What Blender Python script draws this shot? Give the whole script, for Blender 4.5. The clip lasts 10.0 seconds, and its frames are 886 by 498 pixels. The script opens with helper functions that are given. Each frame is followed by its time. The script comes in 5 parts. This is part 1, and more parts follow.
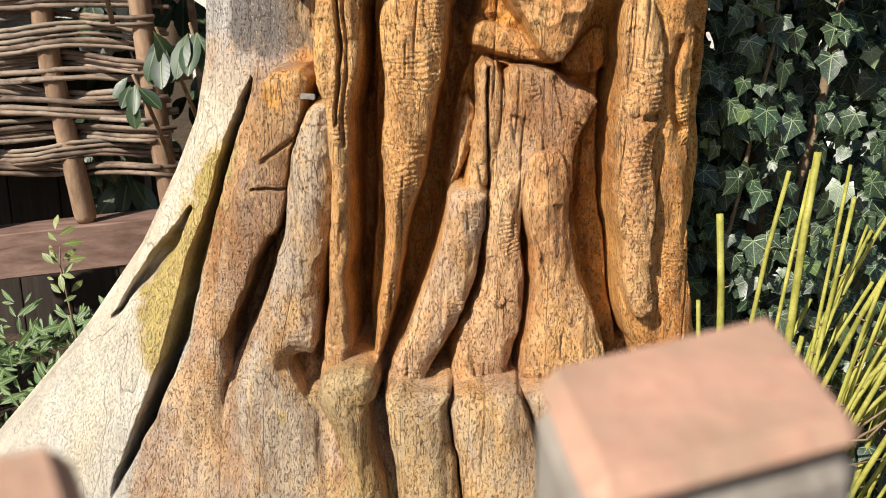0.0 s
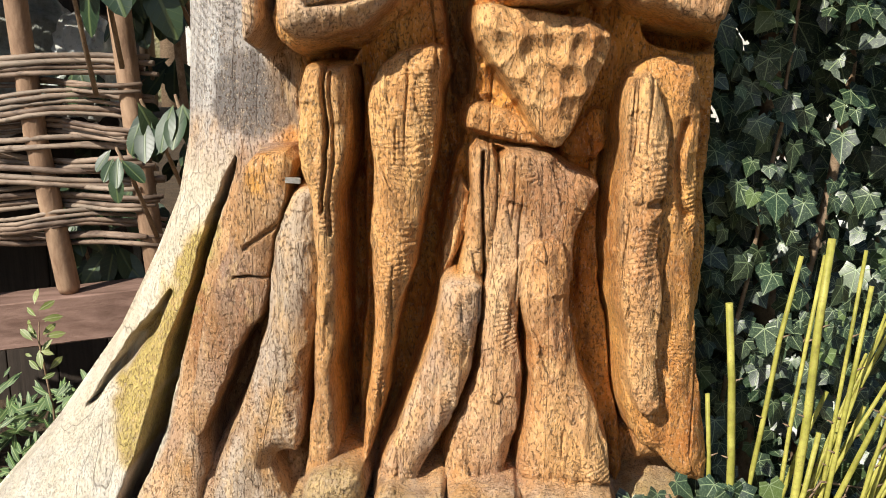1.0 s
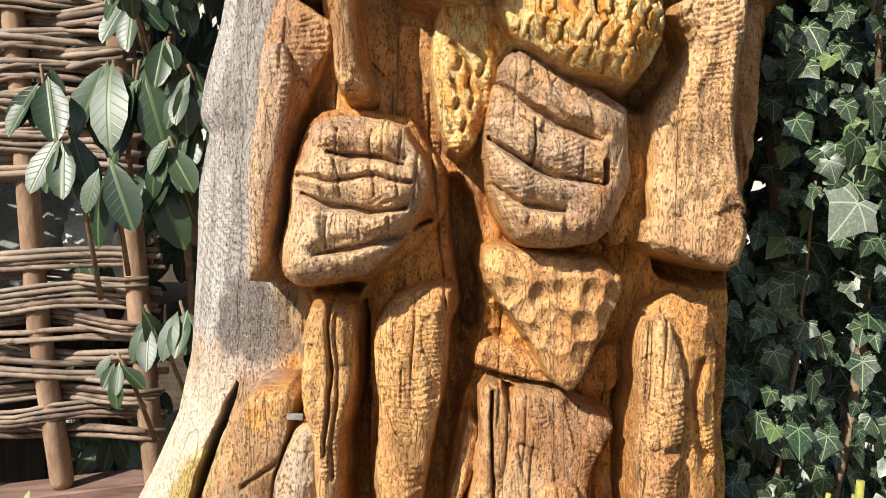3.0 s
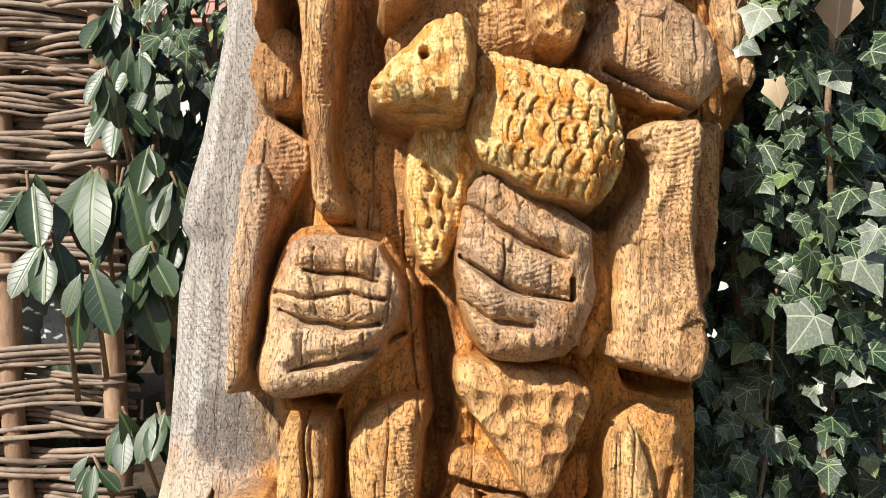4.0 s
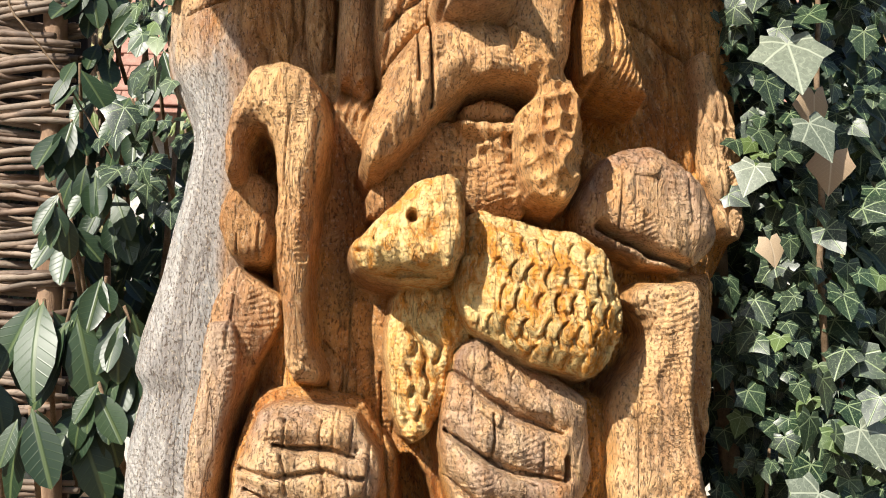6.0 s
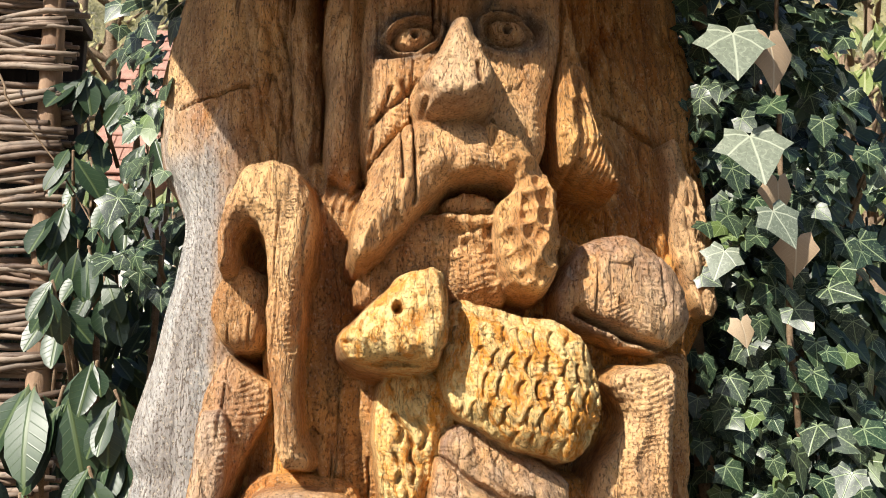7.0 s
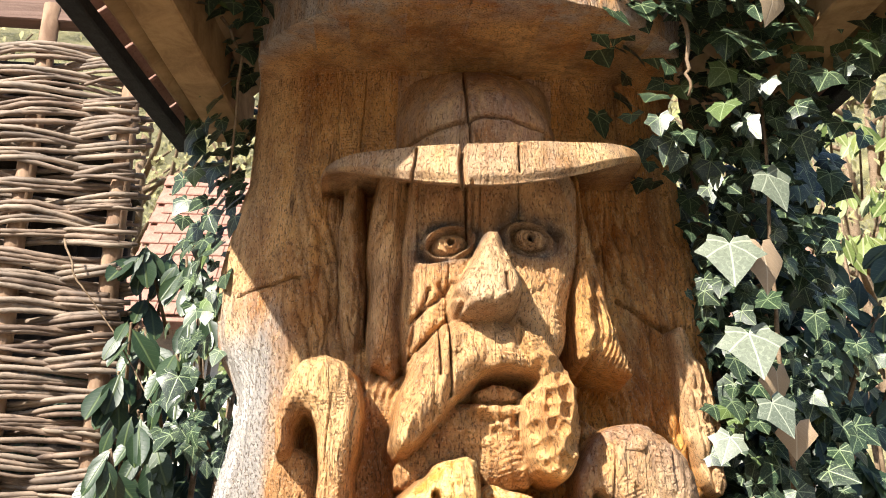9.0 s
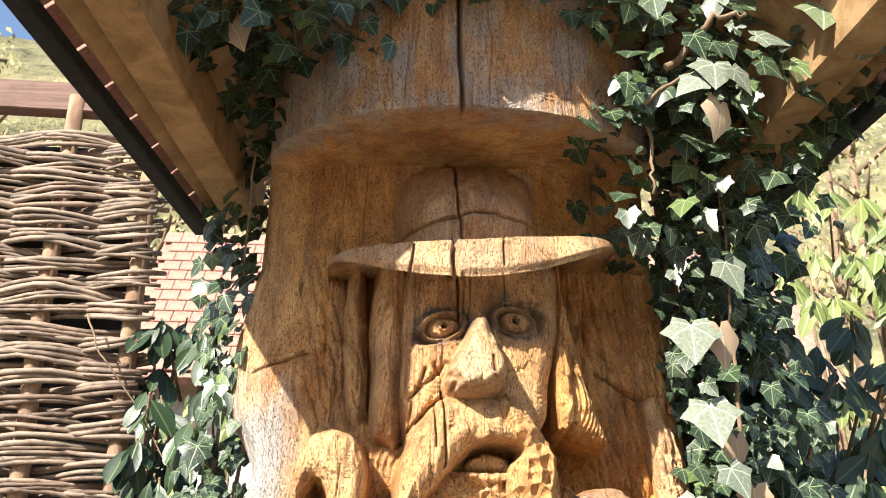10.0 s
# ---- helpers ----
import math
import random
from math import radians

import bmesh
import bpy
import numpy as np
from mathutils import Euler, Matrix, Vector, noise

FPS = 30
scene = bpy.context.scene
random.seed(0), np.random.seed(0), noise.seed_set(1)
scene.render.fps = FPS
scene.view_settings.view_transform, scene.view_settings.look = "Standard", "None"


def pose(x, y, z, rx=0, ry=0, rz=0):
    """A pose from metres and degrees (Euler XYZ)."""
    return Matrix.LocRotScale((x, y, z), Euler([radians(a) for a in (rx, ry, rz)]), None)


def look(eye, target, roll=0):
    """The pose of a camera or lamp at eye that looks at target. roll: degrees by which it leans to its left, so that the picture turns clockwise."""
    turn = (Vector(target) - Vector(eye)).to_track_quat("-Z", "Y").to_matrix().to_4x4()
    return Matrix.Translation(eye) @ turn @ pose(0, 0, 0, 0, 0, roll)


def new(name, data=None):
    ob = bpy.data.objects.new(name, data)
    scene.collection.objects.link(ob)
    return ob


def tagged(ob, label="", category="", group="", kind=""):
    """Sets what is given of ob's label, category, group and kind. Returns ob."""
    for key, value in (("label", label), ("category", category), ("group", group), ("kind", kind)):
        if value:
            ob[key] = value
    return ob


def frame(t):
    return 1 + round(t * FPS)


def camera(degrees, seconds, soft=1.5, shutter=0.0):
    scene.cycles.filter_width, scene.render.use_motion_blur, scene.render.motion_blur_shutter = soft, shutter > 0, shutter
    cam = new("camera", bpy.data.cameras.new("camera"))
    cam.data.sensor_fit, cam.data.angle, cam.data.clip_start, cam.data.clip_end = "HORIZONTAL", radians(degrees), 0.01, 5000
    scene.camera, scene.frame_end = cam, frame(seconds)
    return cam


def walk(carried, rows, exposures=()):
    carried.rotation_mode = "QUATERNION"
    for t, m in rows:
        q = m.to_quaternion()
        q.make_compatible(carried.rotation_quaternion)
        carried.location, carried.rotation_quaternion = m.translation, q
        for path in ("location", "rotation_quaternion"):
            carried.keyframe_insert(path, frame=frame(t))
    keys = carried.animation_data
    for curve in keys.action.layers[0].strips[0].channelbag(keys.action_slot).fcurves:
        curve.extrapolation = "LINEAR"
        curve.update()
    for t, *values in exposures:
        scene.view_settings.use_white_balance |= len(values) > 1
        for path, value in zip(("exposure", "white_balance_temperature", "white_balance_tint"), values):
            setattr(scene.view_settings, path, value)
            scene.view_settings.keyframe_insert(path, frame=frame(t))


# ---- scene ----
cam = camera(54.7, 10.0, soft=0.6)
cam.data.dof.use_dof, cam.data.dof.focus_distance, cam.data.dof.aperture_fstop = True, 1.32, 16.0
METRES, EYE, TILT, LEAN, TURN = 0.9, 1.0, -15.0, 0.0, 0.0
ROWS = [
    (0.0, 0.0, 0.0, 0.0, 0.0, -0.0, -0.0),
    (0.5, 0.0026, 0.0389, 0.0394, 0.07, 1.47, -0.02),
    (1.0, 0.0115, 0.0747, 0.0735, 0.03, 2.83, -0.0),
    (1.5, -0.0065, 0.1053, 0.1266, 0.37, 4.74, -0.53),
    (2.0, -0.0141, 0.1147, 0.1729, 1.29, 6.89, -0.84),
    (2.5, -0.0008, 0.1123, 0.203, 1.04, 9.07, -0.66),
    (4.0, 0.023, 0.0405, 0.2767, -0.64, 16.19, 0.2),
    (4.5, 0.0277, 0.0794, 0.3067, -0.93, 18.2, -0.76),
    (5.0, 0.0046, 0.123, 0.3499, -1.79, 18.88, -0.79),
    (6.5, -0.0225, 0.0561, 0.4171, -4.81, 23.56, 1.19),
    (7.0, -0.0234, 0.0266, 0.4218, -4.78, 25.49, 1.57),
    (7.5, -0.0285, -0.0003, 0.4324, -4.71, 27.26, 1.77),
    (8.0, -0.0484, -0.0404, 0.4415, -4.34, 29.91, 0.98),
    (8.5, -0.0655, -0.0943, 0.4452, -3.99, 32.6, 0.35),
    (9.0, -0.0666, -0.1491, 0.4291, -4.2, 34.19, 0.73),
    (9.5, -0.0815, -0.226, 0.4205, -4.37, 35.95, 1.4),
    (10.0, -0.0818, -0.3352, 0.3815, -4.34, 37.31, 1.25),
]
walk(cam, [(t, pose(0, 0, EYE, TILT, LEAN, TURN) @ pose(METRES * x, METRES * y, METRES * z, 90 + pitch, roll, yaw)) for t, x, y, z, yaw, pitch, roll in ROWS],
     exposures=[(0.0, 0.41), (2.0, 0.58), (7.5, 0.70), (8.5, 1.03), (9.0, 1.17), (10.0, 1.36)])

# ---- daylight ----
TO_SUN = Vector((-0.87, -1.0, 1.05)).normalized()
world = bpy.data.worlds.new("sky")
scene.world = world
world.use_nodes = True
sky = world.node_tree.nodes.new("ShaderNodeTexSky")
sky.sky_type, sky.sun_disc = "NISHITA", False
sky.sun_elevation = math.asin(TO_SUN.z)
sky.sun_rotation = math.atan2(TO_SUN.x, TO_SUN.y)
world.node_tree.links.new(sky.outputs[0], world.node_tree.nodes["Background"].inputs[0])
world.node_tree.nodes["Background"].inputs[1].default_value = 0.105
sun = new("sun", bpy.data.lights.new("sun", "SUN"))
sun.data.energy, sun.data.angle, sun.data.color = 5.0, radians(0.55), (1.0, 0.94, 0.84)
sun.matrix_world = look(Vector((0, 0, 8)) + TO_SUN, (0, 0, 8))


# ---- materials ----
class Nodes:
    """A short way to wire a node material."""

    def __init__(self, name, rough=0.7, spec=0.3):
        self.mat = bpy.data.materials.new(name)
        self.mat.use_nodes = True
        self.tree = self.mat.node_tree
        self.out = self.tree.nodes["Principled BSDF"]
        self.set(self.out, "Roughness", rough)
        self.set(self.out, "Specular IOR Level", spec)

    def set(self, node, key, value):
        if isinstance(value, bpy.types.NodeSocket):
            self.tree.links.new(value, node.inputs[key])
        elif isinstance(value, tuple) and len(value) == 3 and node.inputs[key].type == "RGBA":
            node.inputs[key].default_value = (*value, 1)
        else:
            node.inputs[key].default_value = value

    def coords(self, scale=(1, 1, 1), which="Object"):
        tc = self.tree.nodes.new("ShaderNodeTexCoord")
        mp = self.tree.nodes.new("ShaderNodeMapping")
        self.set(mp, "Vector", tc.outputs[which])
        self.set(mp, "Scale", scale)
        return mp.outputs[0]

    def noise(self, scale, stretch=(1, 1, 1), detail=4.0, rough=0.6, distort=0.0, which="Object"):
        n = self.tree.nodes.new("ShaderNodeTexNoise")
        self.set(n, "Vector", self.coords(stretch, which))
        self.set(n, "Scale", scale)
        self.set(n, "Detail", detail)
        self.set(n, "Roughness", rough)
        self.set(n, "Distortion", distort)
        return n.outputs[0]

    def ramp(self, fac, lo, hi, a=0.0, b=1.0):
        n = self.tree.nodes.new("ShaderNodeMapRange")
        for key, value in zip(("Value", "From Min", "From Max", "To Min", "To Max"), (fac, lo, hi, a, b)):
            self.set(n, key, value)
        return n.outputs[0]

    def math(self, op, a, b=0.0):
        n = self.tree.nodes.new("ShaderNodeMath")
        n.operation = op
        self.set(n, 0, a)
        self.set(n, 1, b)
        return n.outputs[0]

    def mix(self, fac, a, b, mode="MIX"):
        n = self.tree.nodes.new("ShaderNodeMix")
        n.data_type, n.blend_type = "RGBA", mode
        for key, value in ((0, fac), (6, a), (7, b)):
            self.set(n, key, value)
        return n.outputs[2]

    def attr(self, name):
        n = self.tree.nodes.new("ShaderNodeAttribute")
        n.attribute_name = name
        return n.outputs["Fac"]

    def uv(self):
        n = self.tree.nodes.new("ShaderNodeSeparateXYZ")
        self.set(n, 0, self.tree.nodes.new("ShaderNodeTexCoord").outputs["UV"])
        return n.outputs[0], n.outputs[1]

    def chance(self, island=False):
        if island:
            return self.tree.nodes.new("ShaderNodeNewGeometry").outputs["Random Per Island"]
        return self.tree.nodes.new("ShaderNodeObjectInfo").outputs["Random"]

    def bump(self, height, strength, distance):
        n = self.tree.nodes.new("ShaderNodeBump")
        self.set(n, "Height", height)
        self.set(n, "Strength", strength)
        self.set(n, "Distance", distance)
        self.set(self.out, "Normal", n.outputs[0])

    def done(self, color, **more):
        self.set(self.out, "Base Color", color)
        for key, value in more.items():
            self.set(self.out, key.replace("_", " "), value)
        return self.mat


def carved_wood():
    n = Nodes("carved_wood", 0.68, 0.28)
    grain = n.noise(60, (1, 1, 0.06), 5, 0.65, 0.6)
    blotch = n.noise(9, (1, 1, 0.6), 5, 0.65)
    patch = n.noise(6, (1, 1, 0.8), 3, 0.6)
    fine = n.noise(260, (1, 1, 0.6), 4, 0.75)
    pits = n.noise(330, (1, 1, 0.45), 2, 0.6)
    chips = n.noise(85, (1, 1, 0.22), 5, 0.7, 0.6)
    hair = n.ramp(n.math("ABSOLUTE", n.math("SUBTRACT", n.noise(11, (1, 1, 0.05), 2, 0.4, 0.1), 0.5)), 0.0, 0.003, 1.0, 0.0)
    wave = n.tree.nodes.new("ShaderNodeTexWave")
    wave.bands_direction = "Z"
    n.set(wave, "Vector", n.coords((0.3, 0.3, 1.0)))
    for key, value in (("Scale", 62.0), ("Distortion", 9.0), ("Detail", 3.0), ("Detail Scale", 0.8)):
        n.set(wave, key, value)
    saw = n.math("MULTIPLY", wave.outputs["Fac"], n.ramp(patch, 0.50, 0.60))
    tan = n.mix(n.ramp(blotch, 0.36, 0.64), (0.42, 0.195, 0.07), (0.81, 0.50, 0.24))
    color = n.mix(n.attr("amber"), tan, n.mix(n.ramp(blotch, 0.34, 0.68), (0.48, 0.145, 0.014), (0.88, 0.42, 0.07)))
    color = n.mix(n.attr("sap"), color, n.mix(n.ramp(blotch, 0.3, 0.7), (0.54, 0.46, 0.32), (0.80, 0.74, 0.61)))
    weather = n.math("MAXIMUM", n.math("MULTIPLY", n.attr("grey"), n.ramp(n.noise(15, (1, 1, 0.5), 5, 0.7), 0.36, 0.56)), n.ramp(n.attr("grey"), 0.7, 1.0, 0.0, 0.92))
    color = n.mix(weather, color, n.mix(n.ramp(grain, 0.32, 0.68), (0.27, 0.255, 0.24), (0.60, 0.585, 0.555)))
    color = n.mix(n.attr("gold"), color, n.mix(n.ramp(n.noise(34, (1, 1, 0.5), 5, 0.7, 1.2), 0.43, 0.56), (0.78, 0.31, 0.025), (0.96, 0.70, 0.29)))
    # near-black tone: dark stain, and shade painted into some recesses
    color = n.mix(n.attr("stain_shade"), color, n.mix(n.ramp(fine, 0.35, 0.65), (0.035, 0.028, 0.024), (0.16, 0.135, 0.12)))
    color = n.mix(n.attr("moss"), color, n.mix(n.ramp(fine, 0.35, 0.65), (0.24, 0.18, 0.03), (0.60, 0.48, 0.13)))
    keep = n.math("MULTIPLY", n.ramp(n.attr("gold"), 0.0, 1.0, 1.0, 0.45), n.ramp(n.attr("sap"), 0.0, 1.0, 1.0, 0.25))
    color = n.mix(n.math("MULTIPLY", n.ramp(grain, 0.56, 0.72, 0.0, 0.35), keep), color, (0.15, 0.07, 0.026))
    color = n.mix(n.math("MULTIPLY", n.ramp(pits, 0.55, 0.63, 0.0, 0.62), keep), color, (0.10, 0.055, 0.03))
    color = n.mix(n.ramp(fine, 0.46, 0.34, 0.0, 0.35), color, (0.88, 0.71, 0.50))
    color = n.mix(n.math("MULTIPLY", hair, 0.4), color, (0.05, 0.03, 0.018))
    bare = n.math("MULTIPLY", n.ramp(n.attr("grey"), 0.55, 0.95, 1.0, 0.1), n.ramp(n.attr("sap"), 0.3, 0.9, 1.0, 0.3))
    smear = n.noise(32, (1, 1, 0.55), 6, 0.75, 0.4)
    color = n.mix(n.math("MULTIPLY", n.ramp(smear, 0.52, 0.66, 0.0, 0.55), n.math("MULTIPLY", keep, bare)), color, (0.23, 0.115, 0.045))
    color = n.mix(n.math("MULTIPLY", n.ramp(smear, 0.46, 0.36, 0.0, 0.35), bare), color, (0.88, 0.58, 0.27))
    checks = n.ramp(n.math("ABSOLUTE", n.math("SUBTRACT", n.noise(34, (1, 1, 0.035), 2, 0.5, 0.15), 0.5)), 0.0, 0.0055, 1.0, 0.0)
    checks = n.math("MULTIPLY", checks, n.math("MULTIPLY", n.ramp(n.noise(13, (1, 1, 0.6), 3, 0.6), 0.46, 0.60), n.ramp(n.attr("sap"), 0.2, 0.9, 1.0, 0.2)))
    color = n.mix(n.math("MULTIPLY", checks, 0.7), color, (0.07, 0.035, 0.018))
    streak = n.noise(24, (1, 1, 0.10), 6, 0.75, 0.8)
    color = n.mix(n.math("MULTIPLY", n.ramp(streak, 0.55, 0.68, 0.0, 0.55), n.math("MULTIPLY", keep, bare)), color, (0.16, 0.075, 0.03))
    color = n.mix(n.ramp(saw, 0.55, 1.0, 0.0, 0.10), color, (0.22, 0.11, 0.045))
    relief = n.math("ADD", n.math("MULTIPLY", grain, 0.35), n.math("ADD", n.math("MULTIPLY", fine, 0.55), n.math("MULTIPLY", saw, 0.05)))
    relief = n.math("SUBTRACT", n.math("SUBTRACT", relief, n.math("MULTIPLY", n.ramp(pits, 0.54, 0.64), 0.25)), n.math("MULTIPLY", hair, 0.25))
    relief = n.math("ADD", relief, n.math("SUBTRACT", n.math("MULTIPLY", chips, 0.12), n.math("MULTIPLY", checks, 0.35)))
    n.bump(relief, 1.0, 0.008)
    return n.done(color)


def plain_wood(name, dark, light, stretch=(1, 1, 0.05), scale=45, rough=0.75):
    n = Nodes(name, rough, 0.25)
    grain = n.noise(scale, stretch, 6, 0.65, 0.5)
    stain = n.noise(9, (1, 1, 1), 4, 0.6)
    fine = n.noise(180, (1, 1, 1), 3, 0.6)
    color = n.mix(n.ramp(grain, 0.32, 0.68), dark, light)
    color = n.mix(n.ramp(stain, 0.5, 0.75, 0.0, 0.5), color, tuple(c * 0.5 for c in dark))
    color = n.mix(n.math("MULTIPLY", n.chance(), 0.3), color, tuple(c * 0.6 for c in light))
    n.bump(n.math("ADD", grain, n.math("MULTIPLY", fine, 0.4)), 0.6, 0.004)
    return n.done(color)


def rod_bark():
    n = Nodes("willow_rod", 0.6, 0.3)
    stripe = n.noise(38, (0.25, 1, 1), 4, 0.6)
    knots = n.noise(120, (0.4, 1, 1), 3, 0.6)
    color = n.mix(n.ramp(stripe, 0.35, 0.65), (0.06, 0.036, 0.026), (0.30, 0.21, 0.15))
    color = n.mix(n.math("MULTIPLY", n.chance(), 0.42), color, (0.42, 0.35, 0.27))
    color = n.mix(n.ramp(knots, 0.55, 0.7, 0.0, 0.6), color, (0.05, 0.03, 0.022))
    n.bump(knots, 0.5, 0.002)
    return n.done(color)


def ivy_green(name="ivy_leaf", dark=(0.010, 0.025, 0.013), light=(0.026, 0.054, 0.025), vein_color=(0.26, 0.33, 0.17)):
    n = Nodes(name, 0.38, 0.5)
    u, v = n.uv()
    # five pale veins that fan out of the stalk's foot
    ang = n.math("ARCTAN2", u, v)
    near = n.math("ABSOLUTE", n.math("SUBTRACT", n.math("FRACT", n.math("ADD", n.math("DIVIDE", ang, 0.88), 0.5)), 0.5))
    dist = n.math("SQRT", n.math("ADD", n.math("MULTIPLY", u, u), n.math("MULTIPLY", v, v)))
    vein = n.ramp(n.math("MULTIPLY", near, dist), 0.012, 0.028, 1.0, 0.0)
    web = n.ramp(n.math("ABSOLUTE", n.math("SUBTRACT", n.noise(5.5, (1, 1, 1), 2, 0.5, 0, "UV"), 0.5)), 0.0, 0.03, 0.45, 0.0)
    c = n.math("FRACT", n.math("ADD", n.chance(True), n.chance()))
    leaf = n.mix(n.ramp(c, 0, 1), dark, light)
    leaf = n.mix(n.ramp(c, 0.9, 0.97), leaf, (0.10, 0.15, 0.04))
    leaf = n.mix(n.ramp(n.noise(14, (1, 1, 1), 4, 0.6), 0.4, 0.7, 0.0, 0.5), leaf, (0.06, 0.075, 0.05))
    leaf = n.mix(n.math("MULTIPLY", n.math("MAXIMUM", vein, web), 0.75), leaf, vein_color)
    n.bump(vein, 0.3, 0.001)
    return n.done(leaf, Subsurface_Weight=0.0)


def leaf_green(name, dark, light, rough, vein_color):
    n = Nodes(name, rough, 0.5)
    u, v = n.uv()
    mid = n.ramp(n.math("ABSOLUTE", u), 0.012, 0.03, 1.0, 0.0)
    side = n.math("FRACT", n.math("ADD", n.math("MULTIPLY", v, 9.0), n.math("MULTIPLY", n.math("ABSOLUTE", u), -7.0)))
    ribs = n.ramp(n.math("ABSOLUTE", n.math("SUBTRACT", side, 0.5)), 0.0, 0.09, 0.3, 0.0)
    c = n.math("FRACT", n.math("ADD", n.chance(True), n.chance()))
    leaf = n.mix(c, dark, light)
    leaf = n.mix(n.ramp(n.noise(22, (1, 1, 1), 4, 0.6), 0.45, 0.7, 0.0, 0.45), leaf, tuple(x * 0.55 for x in light))
    leaf = n.mix(n.math("MAXIMUM", mid, ribs), leaf, vein_color)
    n.bump(n.math("MAXIMUM", mid, ribs), 0.35, 0.002)
    return n.done(leaf)


def mottled(name, a, b, scale, rough=0.85, fleck=None, bump=0.5, depth=0.01):
    n = Nodes(name, rough, 0.25)
    big = n.noise(scale, (1, 1, 1), 6, 0.65)
    fine = n.noise(scale * 9, (1, 1, 1), 4, 0.65)
    color = n.mix(n.ramp(big, 0.33, 0.67), a, b)
    color = n.mix(n.ramp(fine, 0.5, 0.7, 0.0, 0.6), color, fleck or tuple(x * 0.5 for x in a))
    n.bump(n.math("ADD", big, n.math("MULTIPLY", fine, 0.5)), bump, depth)
    return n.done(color)


WOOD = carved_wood()
ROD = rod_bark()
STAKE = plain_wood("stake_bark", (0.18, 0.10, 0.06), (0.46, 0.31, 0.20), (1, 1, 0.3), 30)
RAIL = plain_wood("rail_wood", (0.13, 0.075, 0.055), (0.30, 0.19, 0.15), (0.06, 1, 1), 40)
BEAM = plain_wood("beam_wood", (0.20, 0.115, 0.05), (0.46, 0.30, 0.15), (1, 1, 1), 16)
POST_TOP = mottled("post_paint", (0.34, 0.24, 0.16), (0.62, 0.34, 0.24), 26, 0.8, (0.46, 0.23, 0.16), 0.3, 0.004)
POST_SIDE = plain_wood("post_wood", (0.22, 0.19, 0.16), (0.42, 0.37, 0.31), (1, 1, 0.06), 40)
IVY = ivy_green()
# paler copy of the ivy green, with sun glare painted into it
IVY_GLARE = ivy_green("glare_ivy_leaf", (0.12, 0.145, 0.105), (0.21, 0.235, 0.175), (0.42, 0.45, 0.34))
IVY_DRY = leaf_green("dry_ivy_leaf", (0.30, 0.20, 0.12), (0.50, 0.38, 0.25), 0.7, (0.5, 0.4, 0.28))
RHODO = leaf_green("rhododendron_leaf", (0.013, 0.032, 0.014), (0.040, 0.072, 0.030), 0.42, (0.085, 0.12, 0.045))
SPRING = leaf_green("spring_leaf", (0.085, 0.13, 0.024), (0.21, 0.245, 0.065), 0.5, (0.3, 0.32, 0.15))
UNDER = leaf_green("ground_leaf", (0.035, 0.08, 0.02), (0.10, 0.17, 0.05), 0.5, (0.2, 0.26, 0.1))
STEM = mottled("brown_stem", (0.14, 0.09, 0.05), (0.32, 0.23, 0.15), 40, 0.8, None, 0.4, 0.003)
CANE = mottled("green_cane", (0.20, 0.20, 0.03), (0.46, 0.43, 0.10), 25, 0.5, (0.2, 0.14, 0.05), 0.2, 0.002)
SOIL = mottled("leaf_litter", (0.035, 0.024, 0.016), (0.11, 0.075, 0.045), 9, 0.95, (0.16, 0.12, 0.07), 1.0, 0.04)
FELT = mottled("black_felt", (0.012, 0.012, 0.013), (0.03, 0.03, 0.032), 60, 0.8)
SACK = mottled("grey_cloth", (0.17, 0.18, 0.16), (0.34, 0.35, 0.31), 7, 0.8, None, 0.5, 0.02)
PLASTIC = mottled("pale_sheet", (0.45, 0.46, 0.42), (0.7, 0.7, 0.66), 12, 0.4, None, 0.4, 0.01)
# near-black colour stands in for the shade behind the fence
DARKBOARD = plain_wood("dark_board", (0.02, 0.016, 0.013), (0.06, 0.045, 0.035), (1, 1, 0.06), 40)
TILE = mottled("clay_tile", (0.34, 0.17, 0.125), (0.50, 0.29, 0.22), 20, 0.8)
RENDERED = mottled("house_plaster", (0.62, 0.58, 0.5), (0.75, 0.72, 0.65), 5, 0.9)
GRAVEL = mottled("grey_gravel", (0.32, 0.28, 0.23), (0.48, 0.43, 0.36), 30, 0.9, (0.24, 0.2, 0.16), 0.8, 0.02)
BUD = leaf_green("bud_leaf", (0.22, 0.20, 0.07), (0.42, 0.38, 0.16), 0.7, (0.4, 0.36, 0.2))
METAL = mottled("dull_metal", (0.2, 0.2, 0.18), (0.36, 0.35, 0.32), 90, 0.5)
HILL = mottled("hill_scrub", (0.06, 0.06, 0.03), (0.30, 0.27, 0.13), 0.35, 0.95, (0.34, 0.30, 0.22), 1.0, 0.6)


# ---- building helpers ----
def part(name, bm, material, parent=None, label="", smooth=False):
    me = bpy.data.meshes.new(name)
    bm.to_mesh(me)
    bm.free()
    me.materials.append(material)
    if smooth:
        me.polygons.foreach_set("use_smooth", [True] * len(me.polygons))
    ob = new(name, me)
    ob.parent = parent
    return tagged(ob, label) if label else ob


def piece(name, mesh, m, parent):
    ob = new(name, mesh)
    ob.parent = parent
    ob.matrix_basis = m
    return ob


def thing(name, label, category, at=(0, 0, 0), group="", kind=""):
    ob = new(name)
    ob.location = at
    return tagged(ob, label, category, group, kind)


